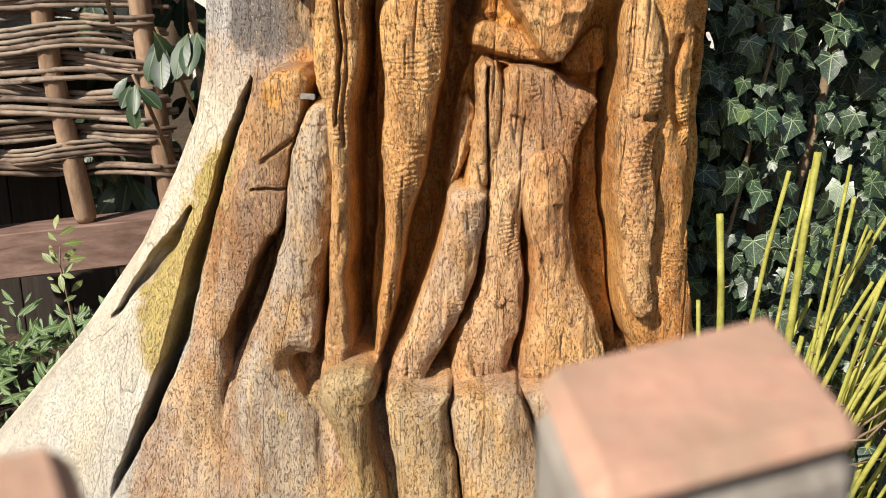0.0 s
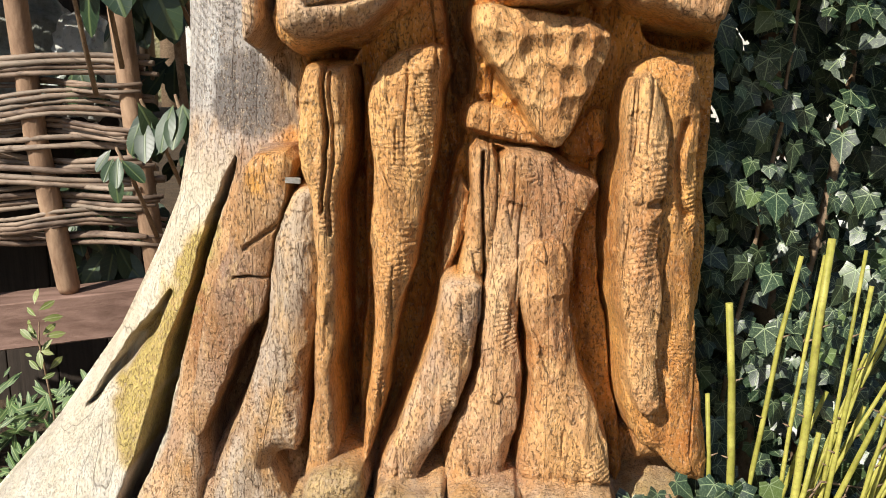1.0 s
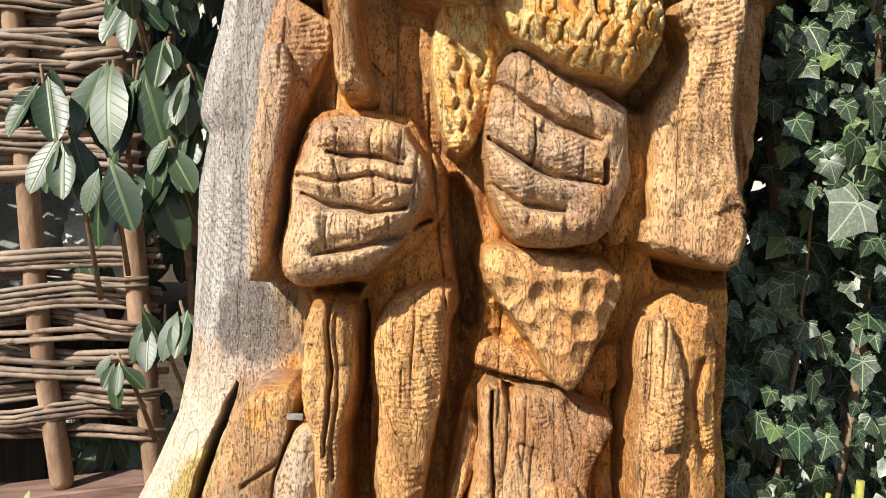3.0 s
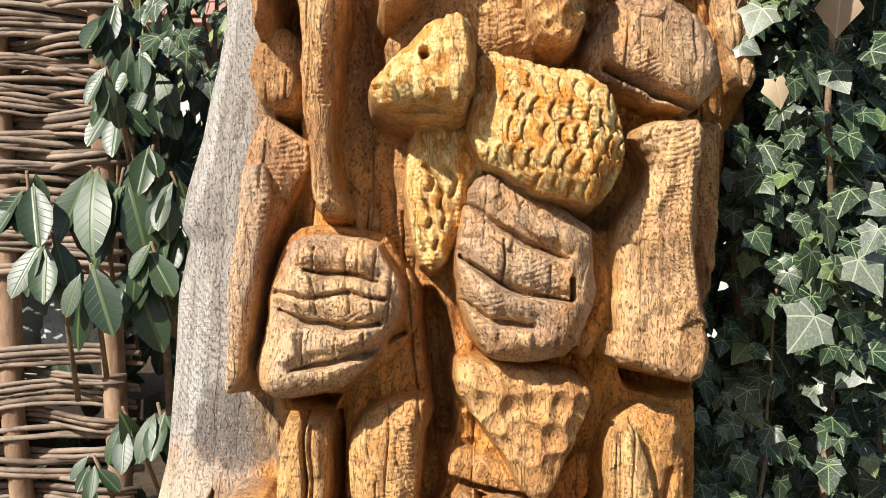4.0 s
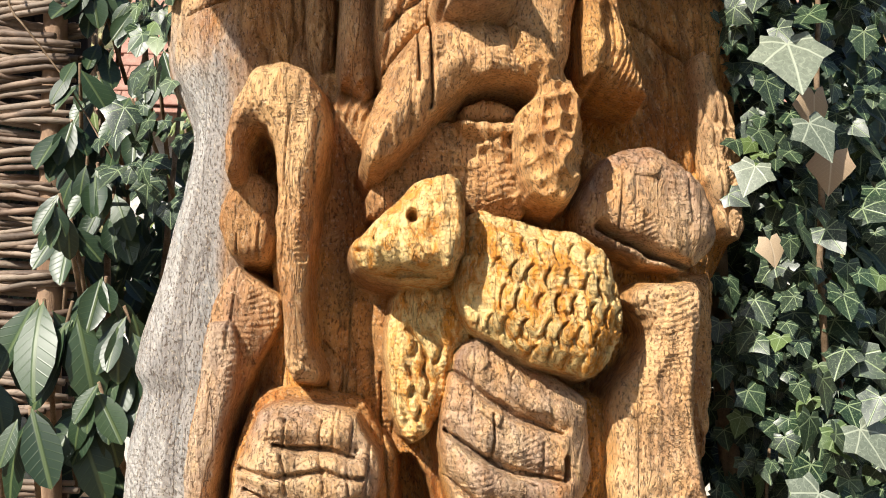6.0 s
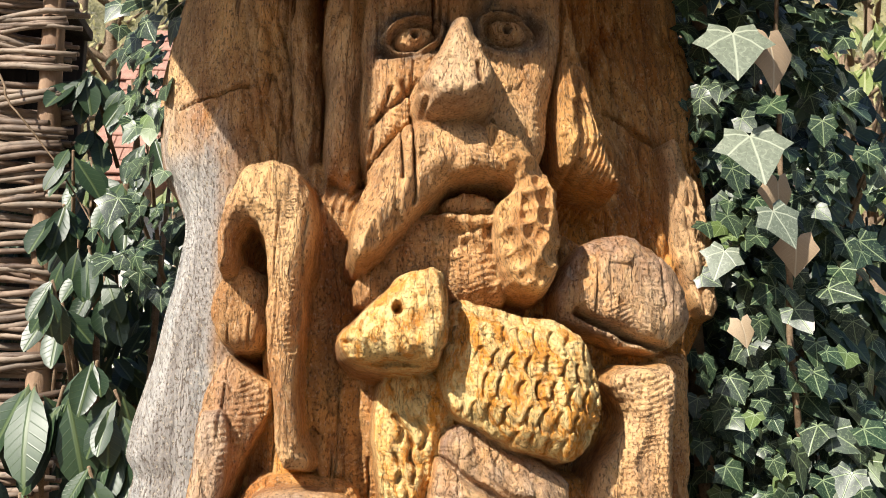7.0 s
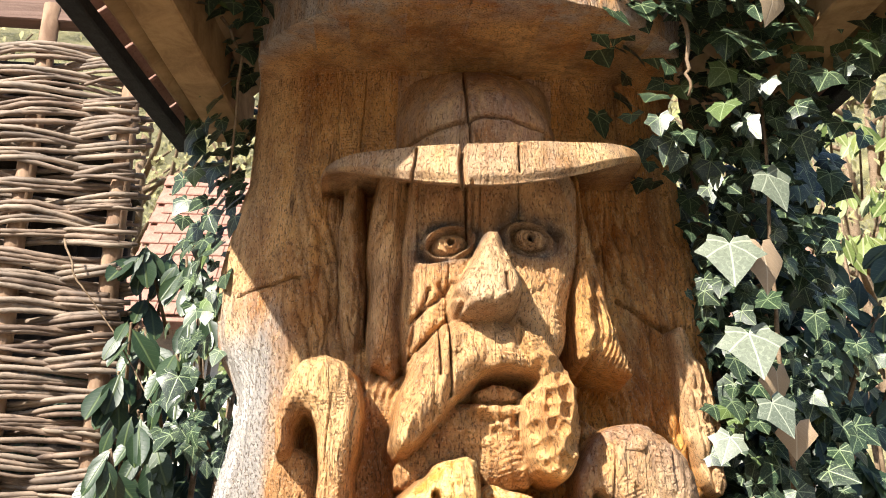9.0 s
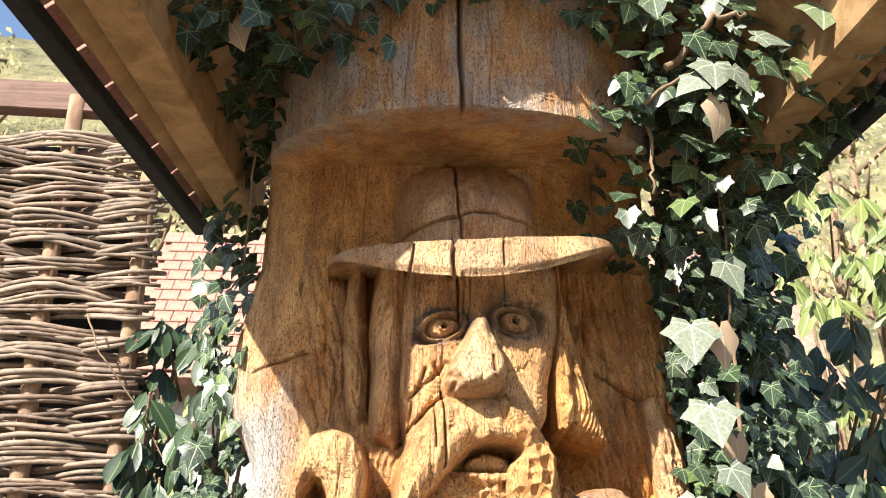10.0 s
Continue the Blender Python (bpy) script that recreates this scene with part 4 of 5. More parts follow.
    k.groove([(0.018, 1.285, 0.003), (0.027, 1.27, 0.003), (0.022, 1.255, 0.003)], 0.012)
    k.groove([(0.039, 1.347, 0.003), (0.048, 1.331, 0.003), (0.043, 1.316, 0.003)], 0.012)
    # hair, face and beard
    k.form([(-0.136, 1.93), (-0.093, 1.922), (-0.091, 1.786), (-0.091, 1.683), (-0.117, 1.683), (-0.128, 1.785)], 1.255, 0.0186, 0.0186, amber=0.4, stain_shade=0.25)
    k.form([(-0.078, 1.906), (-0.022, 1.926), (-0.03, 1.825), (-0.036, 1.725), (-0.036, 1.653), (-0.043, 1.633), (-0.06, 1.648), (-0.082, 1.659), (-0.078, 1.765), (-0.083, 1.866)], 1.185, 0.0217, 0.0186, amber=0.3, stain_shade=0.1, grey=0.1)
    k.form([(-0.114, 1.669), (-0.082, 1.642), (-0.034, 1.595), (-0.033, 1.572), (-0.064, 1.579), (-0.103, 1.618)], 1.215, 0.0124, 0.0124, amber=0.3, grey=0.1)
    k.form([(0.238, 1.934), (0.255, 1.859), (0.269, 1.799), (0.282, 1.732), (0.301, 1.667), (0.311, 1.644), (0.276, 1.655), (0.247, 1.662), (0.232, 1.69), (0.225, 1.772), (0.227, 1.832)], 1.165, 0.0248, 0.0186, amber=0.45)
    k.form([(0.227, 1.811), (0.242, 1.82), (0.248, 1.746), (0.247, 1.682), (0.23, 1.658), (0.223, 1.705)], 1.145, 0.0124, 0.0124, amber=0.5)
    k.form([(-0.025, 1.909), (0.232, 1.933), (0.228, 1.821), (0.207, 1.729), (0.197, 1.666), (0.159, 1.603), (0.009, 1.6), (-0.019, 1.63), (-0.034, 1.699), (-0.029, 1.812)], 1.135, 0.0248, 0.031, gz=0.08, grey=0.1, amber=0.28)
    k.form([(0.031, 1.595), (0.146, 1.598), (0.159, 1.514), (0.14, 1.478), (0.053, 1.484), (-0.039, 1.476), (-0.04, 1.514), (-0.005, 1.551)], 1.125, 0.0217, 0.031, gz=-0.15, amber=0.2)
    k.form([(0.037, 1.707), (0.084, 1.716), (0.128, 1.687), (0.149, 1.632), (0.127, 1.624), (0.069, 1.625), (0.045, 1.601), (0.024, 1.572), (-0.004, 1.544), (-0.033, 1.523), (-0.042, 1.536), (-0.037, 1.574), (-0.024, 1.617), (-0.008, 1.661), (0.012, 1.684)], 1.06, 0.0279, 0.031, gz=0.28, grey=0.06, amber=0.2)
    k.form([(0.117, 1.698), (0.15, 1.688), (0.178, 1.651), (0.2, 1.615), (0.205, 1.565), (0.2, 1.523), (0.182, 1.492), (0.163, 1.494), (0.139, 1.507), (0.13, 1.557), (0.13, 1.592), (0.14, 1.618), (0.127, 1.635), (0.117, 1.665)], 1.055, 0.031, 0.031, gz=0.05, amber=0.34)
    k.sink([(0.069, 1.628), (0.098, 1.64), (0.137, 1.636), (0.155, 1.621), (0.139, 1.601), (0.097, 1.596), (0.059, 1.602)], 1.18, 0.008)
    k.form([(0.068, 1.611), (0.096, 1.623), (0.131, 1.615), (0.141, 1.598), (0.074, 1.595)], 1.125, 0.0062, 0.0074, amber=0.15)
    k.form([(0.061, 1.592), (0.093, 1.59), (0.133, 1.594), (0.129, 1.579), (0.093, 1.571), (0.068, 1.576)], 1.105, 0.0074, 0.0093, amber=0.2)
    k.form([(0.08, 1.825), (0.098, 1.826), (0.111, 1.781), (0.125, 1.758), (0.129, 1.734), (0.111, 1.708), (0.062, 1.698), (0.041, 1.707), (0.034, 1.729), (0.052, 1.764), (0.07, 1.801)], 1.04, 0.031, 0.0161, gz=0.22, grey=0.22, amber=0.08)
    k.groove([(0.038, 1.73, 0.004), (0.049, 1.717, 0.004), (0.042, 1.707, 0.004)], 0.02)
    k.groove([(0.102, 1.752, 0.002), (0.103, 1.729, 0.002)], 0.012)
    k.groove([(-0.034, 1.648, 0.0035), (0.005, 1.686, 0.0035), (0.034, 1.71, 0.0035)], 0.014)
    k.groove([(-0.023, 1.708, 0.0035), (0.012, 1.74, 0.0035), (0.034, 1.762, 0.0035)], 0.012)
    k.groove([(0.004, 1.755, 0.0035), (-0.013, 1.709, 0.0035), (-0.023, 1.663, 0.0035)], 0.012)
    k.groove([(0.032, 1.725, 0.0016), (0.033, 1.68, 0.0016), (0.031, 1.592, 0.0016)], 0.02)
    k.groove([(0.019, 1.763, 0.0035), (0.034, 1.741, 0.0035)], 0.012)
    k.sink([(-0.027, 1.809), (0.003, 1.839), (0.035, 1.854), (0.076, 1.844), (0.068, 1.82), (0.036, 1.798), (-0.002, 1.79)], 1.165, 0.012)
    k.sink([(0.116, 1.852), (0.153, 1.867), (0.192, 1.862), (0.21, 1.844), (0.194, 1.817), (0.145, 1.805), (0.121, 1.822)], 1.165, 0.012)

    # fleece: short curved cuts in rows
    fleece = np.clip(1.25 - np.hypot((X - 0.178) / 0.105, (Z - 1.388) / 0.085), 0, 1) ** 0.5 * soft(0.082, 0.095, X)
    fx = X + 0.005 * lattice(X, Z, 45, 45, 61)
    fz = Z + 0.16 * (X - 0.165) + 0.007 * lattice(X, Z, 38, 38, 62)
    row = np.floor((fz - 1.30) / 0.030)
    col = (fx / 0.0185 + 0.37 * row) % 1
    cell = ((fz - 1.30) / 0.030) % 1
    bend = col - 0.5 - 0.35 * (cell - 0.5) ** 2 * 4 + 0.15
    k.y = k.y + fleece * 0.010 * np.exp(-(bend / 0.10) ** 2) * soft(0.0, 0.15, cell) * soft(1.0, 0.85, cell)
    k.y = k.y + fleece * 0.006 * np.exp(-((cell - 0.5 + 0.8 * np.abs(col - 0.5)) / 0.10) ** 2) * soft(0.3, 0.6, lattice(X, Z, 30, 30, 63) + 0.5)

    # eyes and brows
    calm = np.zeros_like(X)
    for ex, ez, sgn in ((0.035, 1.829, -1), (0.154, 1.841, 1)):
        dx, dz = X - ex, Z - ez + 0.12 * (X - ex) * sgn
        k.lump(ex, ez, 0.033, 0.0215, 1.138, 0.030, 2.2, -7 * sgn, 2.0, amber=0.15)
        lid = np.hypot(dx / 0.034, dz / 0.021)
        k.y = k.y - 0.010 * np.exp(-((lid - 1.02) / 0.12) ** 2) + 0.008 * np.exp(-((lid - 0.80) / 0.10) ** 2) + 0.006 * np.exp(-((lid - 1.3) / 0.12) ** 2)
        r = np.hypot(dx, dz)
        k.y = k.y + 0.005 * np.exp(-((r - 0.0115) / 0.0022) ** 2) + 0.026 * np.exp(-(r / 0.0050) ** 4)
        # dark socket stain, plus shade painted into lid creases and pupil hole
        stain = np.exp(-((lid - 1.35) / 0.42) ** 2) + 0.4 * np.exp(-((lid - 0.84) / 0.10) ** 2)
        k.tone["stain_shade"] = np.maximum(k.tone["stain_shade"], np.maximum(stain, np.exp(-(r / 0.0056) ** 4)) * (0.8 + 0.3 * lattice(X, Z, 90, 60, 97)))
        calm = np.maximum(calm, np.exp(-(np.hypot(dx / 0.05, dz / 0.032) / 1.1) ** 6))

    # strands of the moustache and hair, gouges of the beard
    stash = soft(1.545, 1.575, Z) * soft(1.745, 1.70, Z) * soft(-0.05, -0.02, X) * soft(0.17, 0.14, X)
    fan = np.arctan2(X - 0.10, 1.80 - Z)
    k.y = k.y + 0.0045 * stash * (1 - np.abs(np.sin(fan * 15 + 4 * lattice(X, Z, 16, 12, 21)))) * (0.6 + 0.6 * lattice(X, Z, 14, 14, 24))
    locks = np.exp(-((X + 0.055) / 0.055) ** 4) + np.exp(-((X - 0.262) / 0.055) ** 4)
    wave = np.sin(X * 260 + 10 * lattice(X, Z, 14, 9, 31) + 40 * np.abs(lattice(X, Z, 5, 7, 32)) * X)
    k.y = k.y + 0.006 * locks * soft(1.57, 1.63, Z) * soft(1.93, 1.88, Z) * np.abs(wave)
    pits = np.exp(-((X - 0.185) / 0.052) ** 6 - ((Z - 1.575) / 0.075) ** 6) + 0.6 * np.exp(-((X - 0.10) / 0.06) ** 4 - ((Z - 1.575) / 0.03) ** 4)
    pits = pits + np.exp(-((X - 0.13) / 0.10) ** 4 - ((Z - 1.05) / 0.085) ** 4)
    arm = np.exp(-((X - 0.31) / 0.05) ** 6 - ((Z - 1.26) / 0.11) ** 6)

    # hat: crown, band, broad brim
    crown = np.sqrt(np.clip(1 - ((xx - 0.092) / 0.137) ** 2, 0, 1))
    dome = soft(2.165, 2.06, zz + 0.05 * (1 - crown))
    c_on = (np.abs(xx - 0.092) < 0.137) & (zz > 1.90) & (zz < 2.158)
    ycrown = 1.315 - 0.17 * crown * np.clip(dome, 0, 1) ** 0.4
    k.y = np.where(c_on, np.minimum(k.y, ycrown), k.y)
    k.tone["grey"] = np.where(c_on, 0.35, k.tone["grey"])
    k.tone["stain_shade"] = np.where(c_on, 0.12, k.tone["stain_shade"])
    k.groove([(-0.03, 2.022, 0.003), (0.082, 2.038, 0.003), (0.20, 2.042, 0.003)], 0.016)
    k.groove([(-0.04, 1.965, 0.004), (0.082, 1.955, 0.004), (0.215, 1.985, 0.004)], 0.02)
    edge = np.sqrt(np.clip(1 - bu ** 2, 0, 1))
    low = 1.882 + sag
    high = low + 0.006 + 0.086 * edge ** 2.0
    b_on = (np.abs(bu) < 1) & (Z > low) & (Z < high)
    slope = (Z - low) / (high - low)
    ybrim = 1.275 - 0.235 * edge ** 0.85 + 0.125 * soft(0.72, 1.0, slope) * edge + 0.010 * soft(0.18, 0.0, slope) + 0.02 * slope * edge + 0.003 * lattice(X, Z, 18, 30, 77)
    k.y = np.where(b_on, np.minimum(k.y, ybrim), k.y)
    k.tone["amber"] = np.where(b_on, 0.12, k.tone["amber"])
    k.tone["grey"] = np.where(b_on, 0.25, k.tone["grey"])
    k.groove([(0.062, 2.15, 0.0018), (0.066, 1.98, 0.0018)], 0.03)
    k.groove([(0.048, 1.96, 0.003), (0.043, 1.885, 0.004)], 0.03)
    k.groove([(-0.02, 1.945, 0.0018), (-0.026, 1.88, 0.0018)], 0.02)
    k.groove([(0.125, 1.955, 0.0012), (0.124, 1.90, 0.0012)], 0.015)
    # drying cracks
    k.groove([(0.058, 1.885, 0.0016), (0.06, 1.84, 0.0016)], 0.03)
    k.groove([(0.052, 2.95, 0.003), (0.05, 2.5, 0.004), (0.056, 2.17, 0.003)], 0.04)
    k.groove([(0.02, 1.70, 0.0014), (0.015, 1.62, 0.0014)], 0.015)
    k.groove([(-0.30, 1.80, 0.0014), (-0.20, 1.83, 0.0018)], 0.015)
    k.groove([(0.33, 1.80, 0.002), (0.42, 1.75, 0.004)], 0.02)
    k.groove([(0.25, 2.0, 0.002), (0.45, 2.02, 0.003)], 0.015)
    k.groove([(-0.02, 1.30, 0.0015), (0.0, 1.05, 0.0015)], 0.01)

    # tool marks: broad flat axe facets, gouge cuts, saw chatter, drying checks
    robe = soft(-0.24, -0.17, X) * soft(0.44, 0.5, Z)
    cut = (0.2 + 0.8 * robe) * (1 - 0.8 * np.clip(fleece, 0, 1)) * (1 - 0.9 * calm) * np.where(b_on, 0.4, 1.0) * (0.5 + 0.5 * soft(1.93, 1.86, Z))
    deep = np.clip(pits, 0, 1)
    y = k.y + 0.0022 * lattice(X, Z, 25, 12, 42) + 0.0012 * lattice(X + 0.01 * lattice(X, Z, 9, 9, 44), Z, 160, 14, 40)
    y = y + 0.0034 * cut * (1 - deep) * scallop(X + 0.12 * Z + 0.004 * lattice(X, Z, 40, 40, 81), Z, 0.030, 0.085, 82)
    y = y + 0.0009 * cut * (1 - deep) * scallop(X - 0.2 * Z, Z + 0.003 * lattice(X, Z, 60, 60, 83), 0.016, 0.034, 84)
    y = y + 0.0066 * cut * (1 - deep) * hewn(X + 0.2 * Z + 0.003 * lattice(X, Z, 50, 50, 86), Z, 0.030, 0.055, 85)
    y = y + (0.006 * soft(1.3, 1.4, Z) + 0.010) * deep * np.where(Z > 1.3, scallop(X, Z, 0.017, 0.022, 75), scallop(X, Z, 0.026, 0.030, 77)) + 0.006 * arm * scallop(X, Z, 0.022, 0.03, 79) * soft(0.0, 0.4, lattice(X, Z, 16, 14, 80) + 0.1)
    y = y + 0.0045 * (k.tone["gold"] > 0.4) * (1 - np.clip(fleece * 2, 0, 1)) * (1 - scallop(X + 0.4 * Z, Z, 0.012, 0.026, 76))
    y = y + 0.0110 * soft(1.225, 1.27, k.y) * robe * soft(2.1, 1.9, Z) * (1 - scallop(X + 0.2 * Z, Z, 0.015, 0.045, 78))
    y = y + 0.0008 * np.abs(lattice(X, Z, 190, 190, 46)) * (0.4 + 0.6 * lattice(X, Z, 12, 12, 49))
    lay = hewn(X + 0.1 * Z + 0.004 * lattice(X, Z, 40, 40, 81), Z, 0.036, 0.075, 82, True)
    combs = soft(0.45, 0.6, lay % 0.5 * 2) * robe * (1 - deep)
    y = y + 0.0009 * combs * np.sin((Z + (lay - 0.5) * 1.1 * X + 0.012 * lattice(X, Z, 22, 18, 48)) * (760 + 500 * lay))
    y = y + 0.0022 * side * np.abs(np.sin((Z * 0.7 + X * 0.75 + 0.05 * lattice(X, Z, 7, 5, 43)) * 330)) * soft(0.95, 1.1, Z) * soft(1.85, 1.75, Z) * soft(0.0, 0.5, 0.3 + lattice(X, Z, 12, 9, 39))
    for n in range(80):
        r = np.random.RandomState(300 + n)
        x0, z0, h = r.uniform(-0.2, 0.42), r.uniform(0.45, 2.4), r.uniform(0.02, 0.10)
        i0, i1 = np.searchsorted(z, (z0 - h - 0.12, z0 + h + 0.12))
        xs, zs = X[i0:i1], Z[i0:i1]
        d = np.abs(xs - x0 - 0.05 * (zs - z0) - 0.0008 * np.sin(zs * 60 + n)) / 0.0012
        y[i0:i1] += 0.006 * np.exp(-d ** 2) * soft(h, h * 0.6, np.abs(zs - z0))
    y = np.where(b_on, k.y + 0.28 * (y - k.y), y)
    fade = soft(1.0, 0.965, U)
    y = 1.42 + (y - 1.42) * np.clip(fade + 0.0, 0, 1)

    # the brim hangs over the brow
    yb = 1.285 - 0.235 * edge ** 0.85
    lifted = np.where(Z <= low + 0.001, 0.42 * np.clip(y - yb, 0, 0.3) * soft(1.862, 1.882, Z - sag), 0) * (np.abs(bu) < 1)

    # close the trunk round the back
    ang = np.linspace(0, math.pi, back + 2)[1:-1]
    bx = mid[:, None] + half[:, None] * np.cos(ang)[None, :]
    by = 1.42 + 0.36 * np.sin(ang)[None, :] * np.ones((rows, 1))
    P = np.stack([np.concatenate([X, bx], 1), np.concatenate([y, by], 1), np.concatenate([Z + lifted, np.repeat(z[:, None], back, 1)], 1)], 2)
    # the ceiling of the hollow rises towards the back
    rise = np.exp(-((P[:, :, 2] - 2.17) / 0.05) ** 4)
    P[:, :, 2] += 0.16 * np.clip(P[:, :, 1] - 1.02, 0, 0.3) * rise
    width = cols + back
    idx = np.arange(rows * width).reshape(rows, width)
    nxt = np.roll(idx, -1, 1)
    quads = np.stack([idx[:-1], nxt[:-1], nxt[1:], idx[1:]], 2).reshape(-1, 4)
    me = bpy.data.meshes.new("carved_statue")
    me.vertices.add(rows * width)
    me.vertices.foreach_set("co", P.astype(np.float32).ravel())
    rings = np.concatenate([quads.ravel(), idx[-1], idx[0][::-1]]).astype(np.int32)
    starts = np.concatenate([np.arange(0, quads.size, 4), [quads.size, quads.size + width]]).astype(np.int32)
    me.loops.add(len(rings))
    me.loops.foreach_set("vertex_index", rings)
    me.polygons.add(len(starts))
    me.polygons.foreach_set("loop_start", starts)
    me.polygons.foreach_set("use_smooth", np.arange(len(starts)) < len(quads))
    me.update(calc_edges=True)
    tail = {"amber": 0.2, "grey": 0.6, "gold": 0, "sap": 0, "stain_shade": 0.2, "moss": 0}
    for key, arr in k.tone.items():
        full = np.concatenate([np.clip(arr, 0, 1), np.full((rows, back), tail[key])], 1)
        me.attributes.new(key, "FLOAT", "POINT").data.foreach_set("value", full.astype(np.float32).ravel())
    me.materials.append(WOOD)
    return tagged(new("carved_statue", me), "tree trunk carved into a bearded shepherd holding a lamb", "statue")


trunk_carving()


def slab(corners, thick, bm=None):
    """A board from four corners of its upper face, with its thickness downwards."""
    bm = bm or bmesh.new()
    c = [Vector(p) for p in corners]
    n = (c[1] - c[0]).cross(c[3] - c[0]).normalized()
    n = n if n.z > 0 else -n
    up = [bm.verts.new(p) for p in c]
    dn = [bm.verts.new(p - n * thick) for p in c]
    bm.faces.new(up)
    bm.faces.new(dn[::-1])
    for i in range(4):
        bm.faces.new((up[i], dn[i], dn[(i + 1) % 4], up[(i + 1) % 4]))
    bmesh.ops.recalc_face_normals(bm, faces=bm.faces)
    bmesh.ops.bevel(bm, geom=list(bm.edges), offset=0.003, segments=1, affect="EDGES")
    return bm


# ---- posts in front ----
def garden_post(plan, top):
    t = thing("wooden_post", "square weathered post with a reddish painted top", "post", (plan[0][0], plan[0][1], 0), "posts in front of the carving")
    o = Vector((plan[0][0], plan[0][1], 0))
    rim = [Vector((x, y, top)) - o for x, y in plan]
    low = Vector((0, 0, -0.006))
    part("shaft", slab([p + low for p in rim], top + 0.05), POST_SIDE, t)
    part("painted_top", slab(rim, 0.006), POST_TOP, t, "reddish painted end grain")
    return t


garden_post([(0.0154, 0.132), (0.0653, 0.160), (0.0609, 0.1115), (0.0180, 0.0924)], 0.945)
garden_post([(-0.097, 0.086), (-0.0517, 0.107), (-0.0385, 0.085), (-0.082, 0.053)], 0.945)


# ---- woven fence ----
def lean(z):
    return 2.0 - 0.088 * z


STAKES = [-0.66, -0.875, -1.09, -1.30, -1.51, -1.72]


def woven_band(parent, z0, z1, x1, seed, pitch, per):
    """Bundles of rods that pass in front of and behind the stakes in turn."""
    r = random.Random(seed)
    z, n = z0, 0
    while z < z1:
        flip = 1 if n % 2 else -1
        count = r.randint(*per)
        wave, tilt, phase = r.uniform(0.003, 0.011), r.uniform(-0.03, 0.03), r.uniform(0, 6)
        for c in range(count):
            pts, radii = [], []
            lo, hi = -1.85 + r.uniform(-0.04, 0.04), x1 + r.uniform(-0.035, 0.015)
            rad = r.uniform(0.0052, 0.0088)
            zz = z + c * pitch + r.uniform(-0.003, 0.003)
            own, drift = r.uniform(-0.012, 0.012), r.uniform(-0.004, 0.004)
            for i in range(25):
                f = i / 24
                x = lo + (hi - lo) * f
                w = math.cos(math.pi * (x - STAKES[0]) / 0.213)
                pz = zz + tilt * (f - 0.7) + own * (f - 0.5) + wave * math.sin(x * 14.7 + phase) + r.uniform(-0.0018, 0.0018)
                pts.append((x, lean(pz) + flip * 0.027 * w + drift + r.uniform(-0.002, 0.002), pz))
                radii.append(rad * (1.1 - 0.3 * f) * r.uniform(0.92, 1.08))
            part("rod", tube(pts, radii, 6), ROD, parent)
        z += count * pitch * r.uniform(0.95, 1.15)
        n += 1


def woven_fence():
    t = thing("woven_fence", "woven willow hurdle fence on round bark stakes", "fence")
    for i, s in enumerate(STAKES):
        w = 0.012 * math.sin(i * 2.1)
        part("stake", tube([(s + 0.03 + w, lean(0.545), 0.545), (s + 0.03 + w, lean(0.56), 0.56), (s + 0.015, lean(0.9) - 0.003, 0.9), (s + w, lean(1.4), 1.4), (s - 0.005, lean(2.0) + 0.004, 2.0), (s + w, lean(2.62), 2.62)],
                           [0.021, 0.025, 0.024, 0.023, 0.022, 0.020], 10), STAKE, t)
    woven_band(t, 0.66, 1.035, -0.605, 3, 0.0105, (3, 5))
    woven_band(t, 1.20, 2.50, -0.615, 4, 0.0122, (2, 3))
    woven_band(t, 1.21, 2.50, -0.62, 14, 0.016, (1, 2))
    return t


woven_fence()


def rails():
    bm = slab([(-1.95, 1.72, 0.455), (-0.60, 1.95, 0.56), (-0.60, 2.08, 0.56), (-1.95, 1.85, 0.455)], 0.105)
    tagged(part("fence_rail", bm, RAIL), "reddish brown planed timber rail under the woven fence", "rail")
    bm = slab([(-1.95, 1.765, 2.68), (-0.78, 1.765, 2.66), (-0.78, 1.81, 2.66), (-1.95, 1.81, 2.68)], 0.085)
    tagged(part("top_rail", bm, RAIL), "dark brown timber rail over the woven fence", "rail")


rails()


def dark_backing():
    w = thing("wall_backing", "near-black board wall added behind the fence to darken its gaps", "wall", kind="structure")
    # added boards and top slab that keep the fence's gaps dark
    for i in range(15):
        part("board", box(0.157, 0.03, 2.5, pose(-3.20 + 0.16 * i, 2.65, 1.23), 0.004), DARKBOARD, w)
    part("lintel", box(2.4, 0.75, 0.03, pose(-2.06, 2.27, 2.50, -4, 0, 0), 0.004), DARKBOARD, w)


dark_backing()


def draped(name, x, y, z, sx, sy, sz, material, label, category, rough, seed):
    """A soft, creased bundle that sags on its support."""
    bm = bmesh.new()
    bmesh.ops.create_icosphere(bm, subdivisions=4, radius=1.0)
    for v in bm.verts:
        c = v.co.copy()
        crease = noise.ridged_multi_fractal(c * 1.6 + Vector((seed, 0, 0)), 0.9, 2.1, 4, 1.0, 2.0) * 0.10 * rough
        v.co = Vector((math.copysign(abs(c.x) ** 0.7, c.x) * sx, math.copysign(abs(c.y) ** 0.7, c.y) * sy, max(-0.8, math.copysign(abs(c.z) ** 0.75, c.z)) * sz)) * (0.85 + crease)
    ob = part(name, bm, material, smooth=True)
    ob.location = (x, y, z)
    return tagged(ob, label, category)


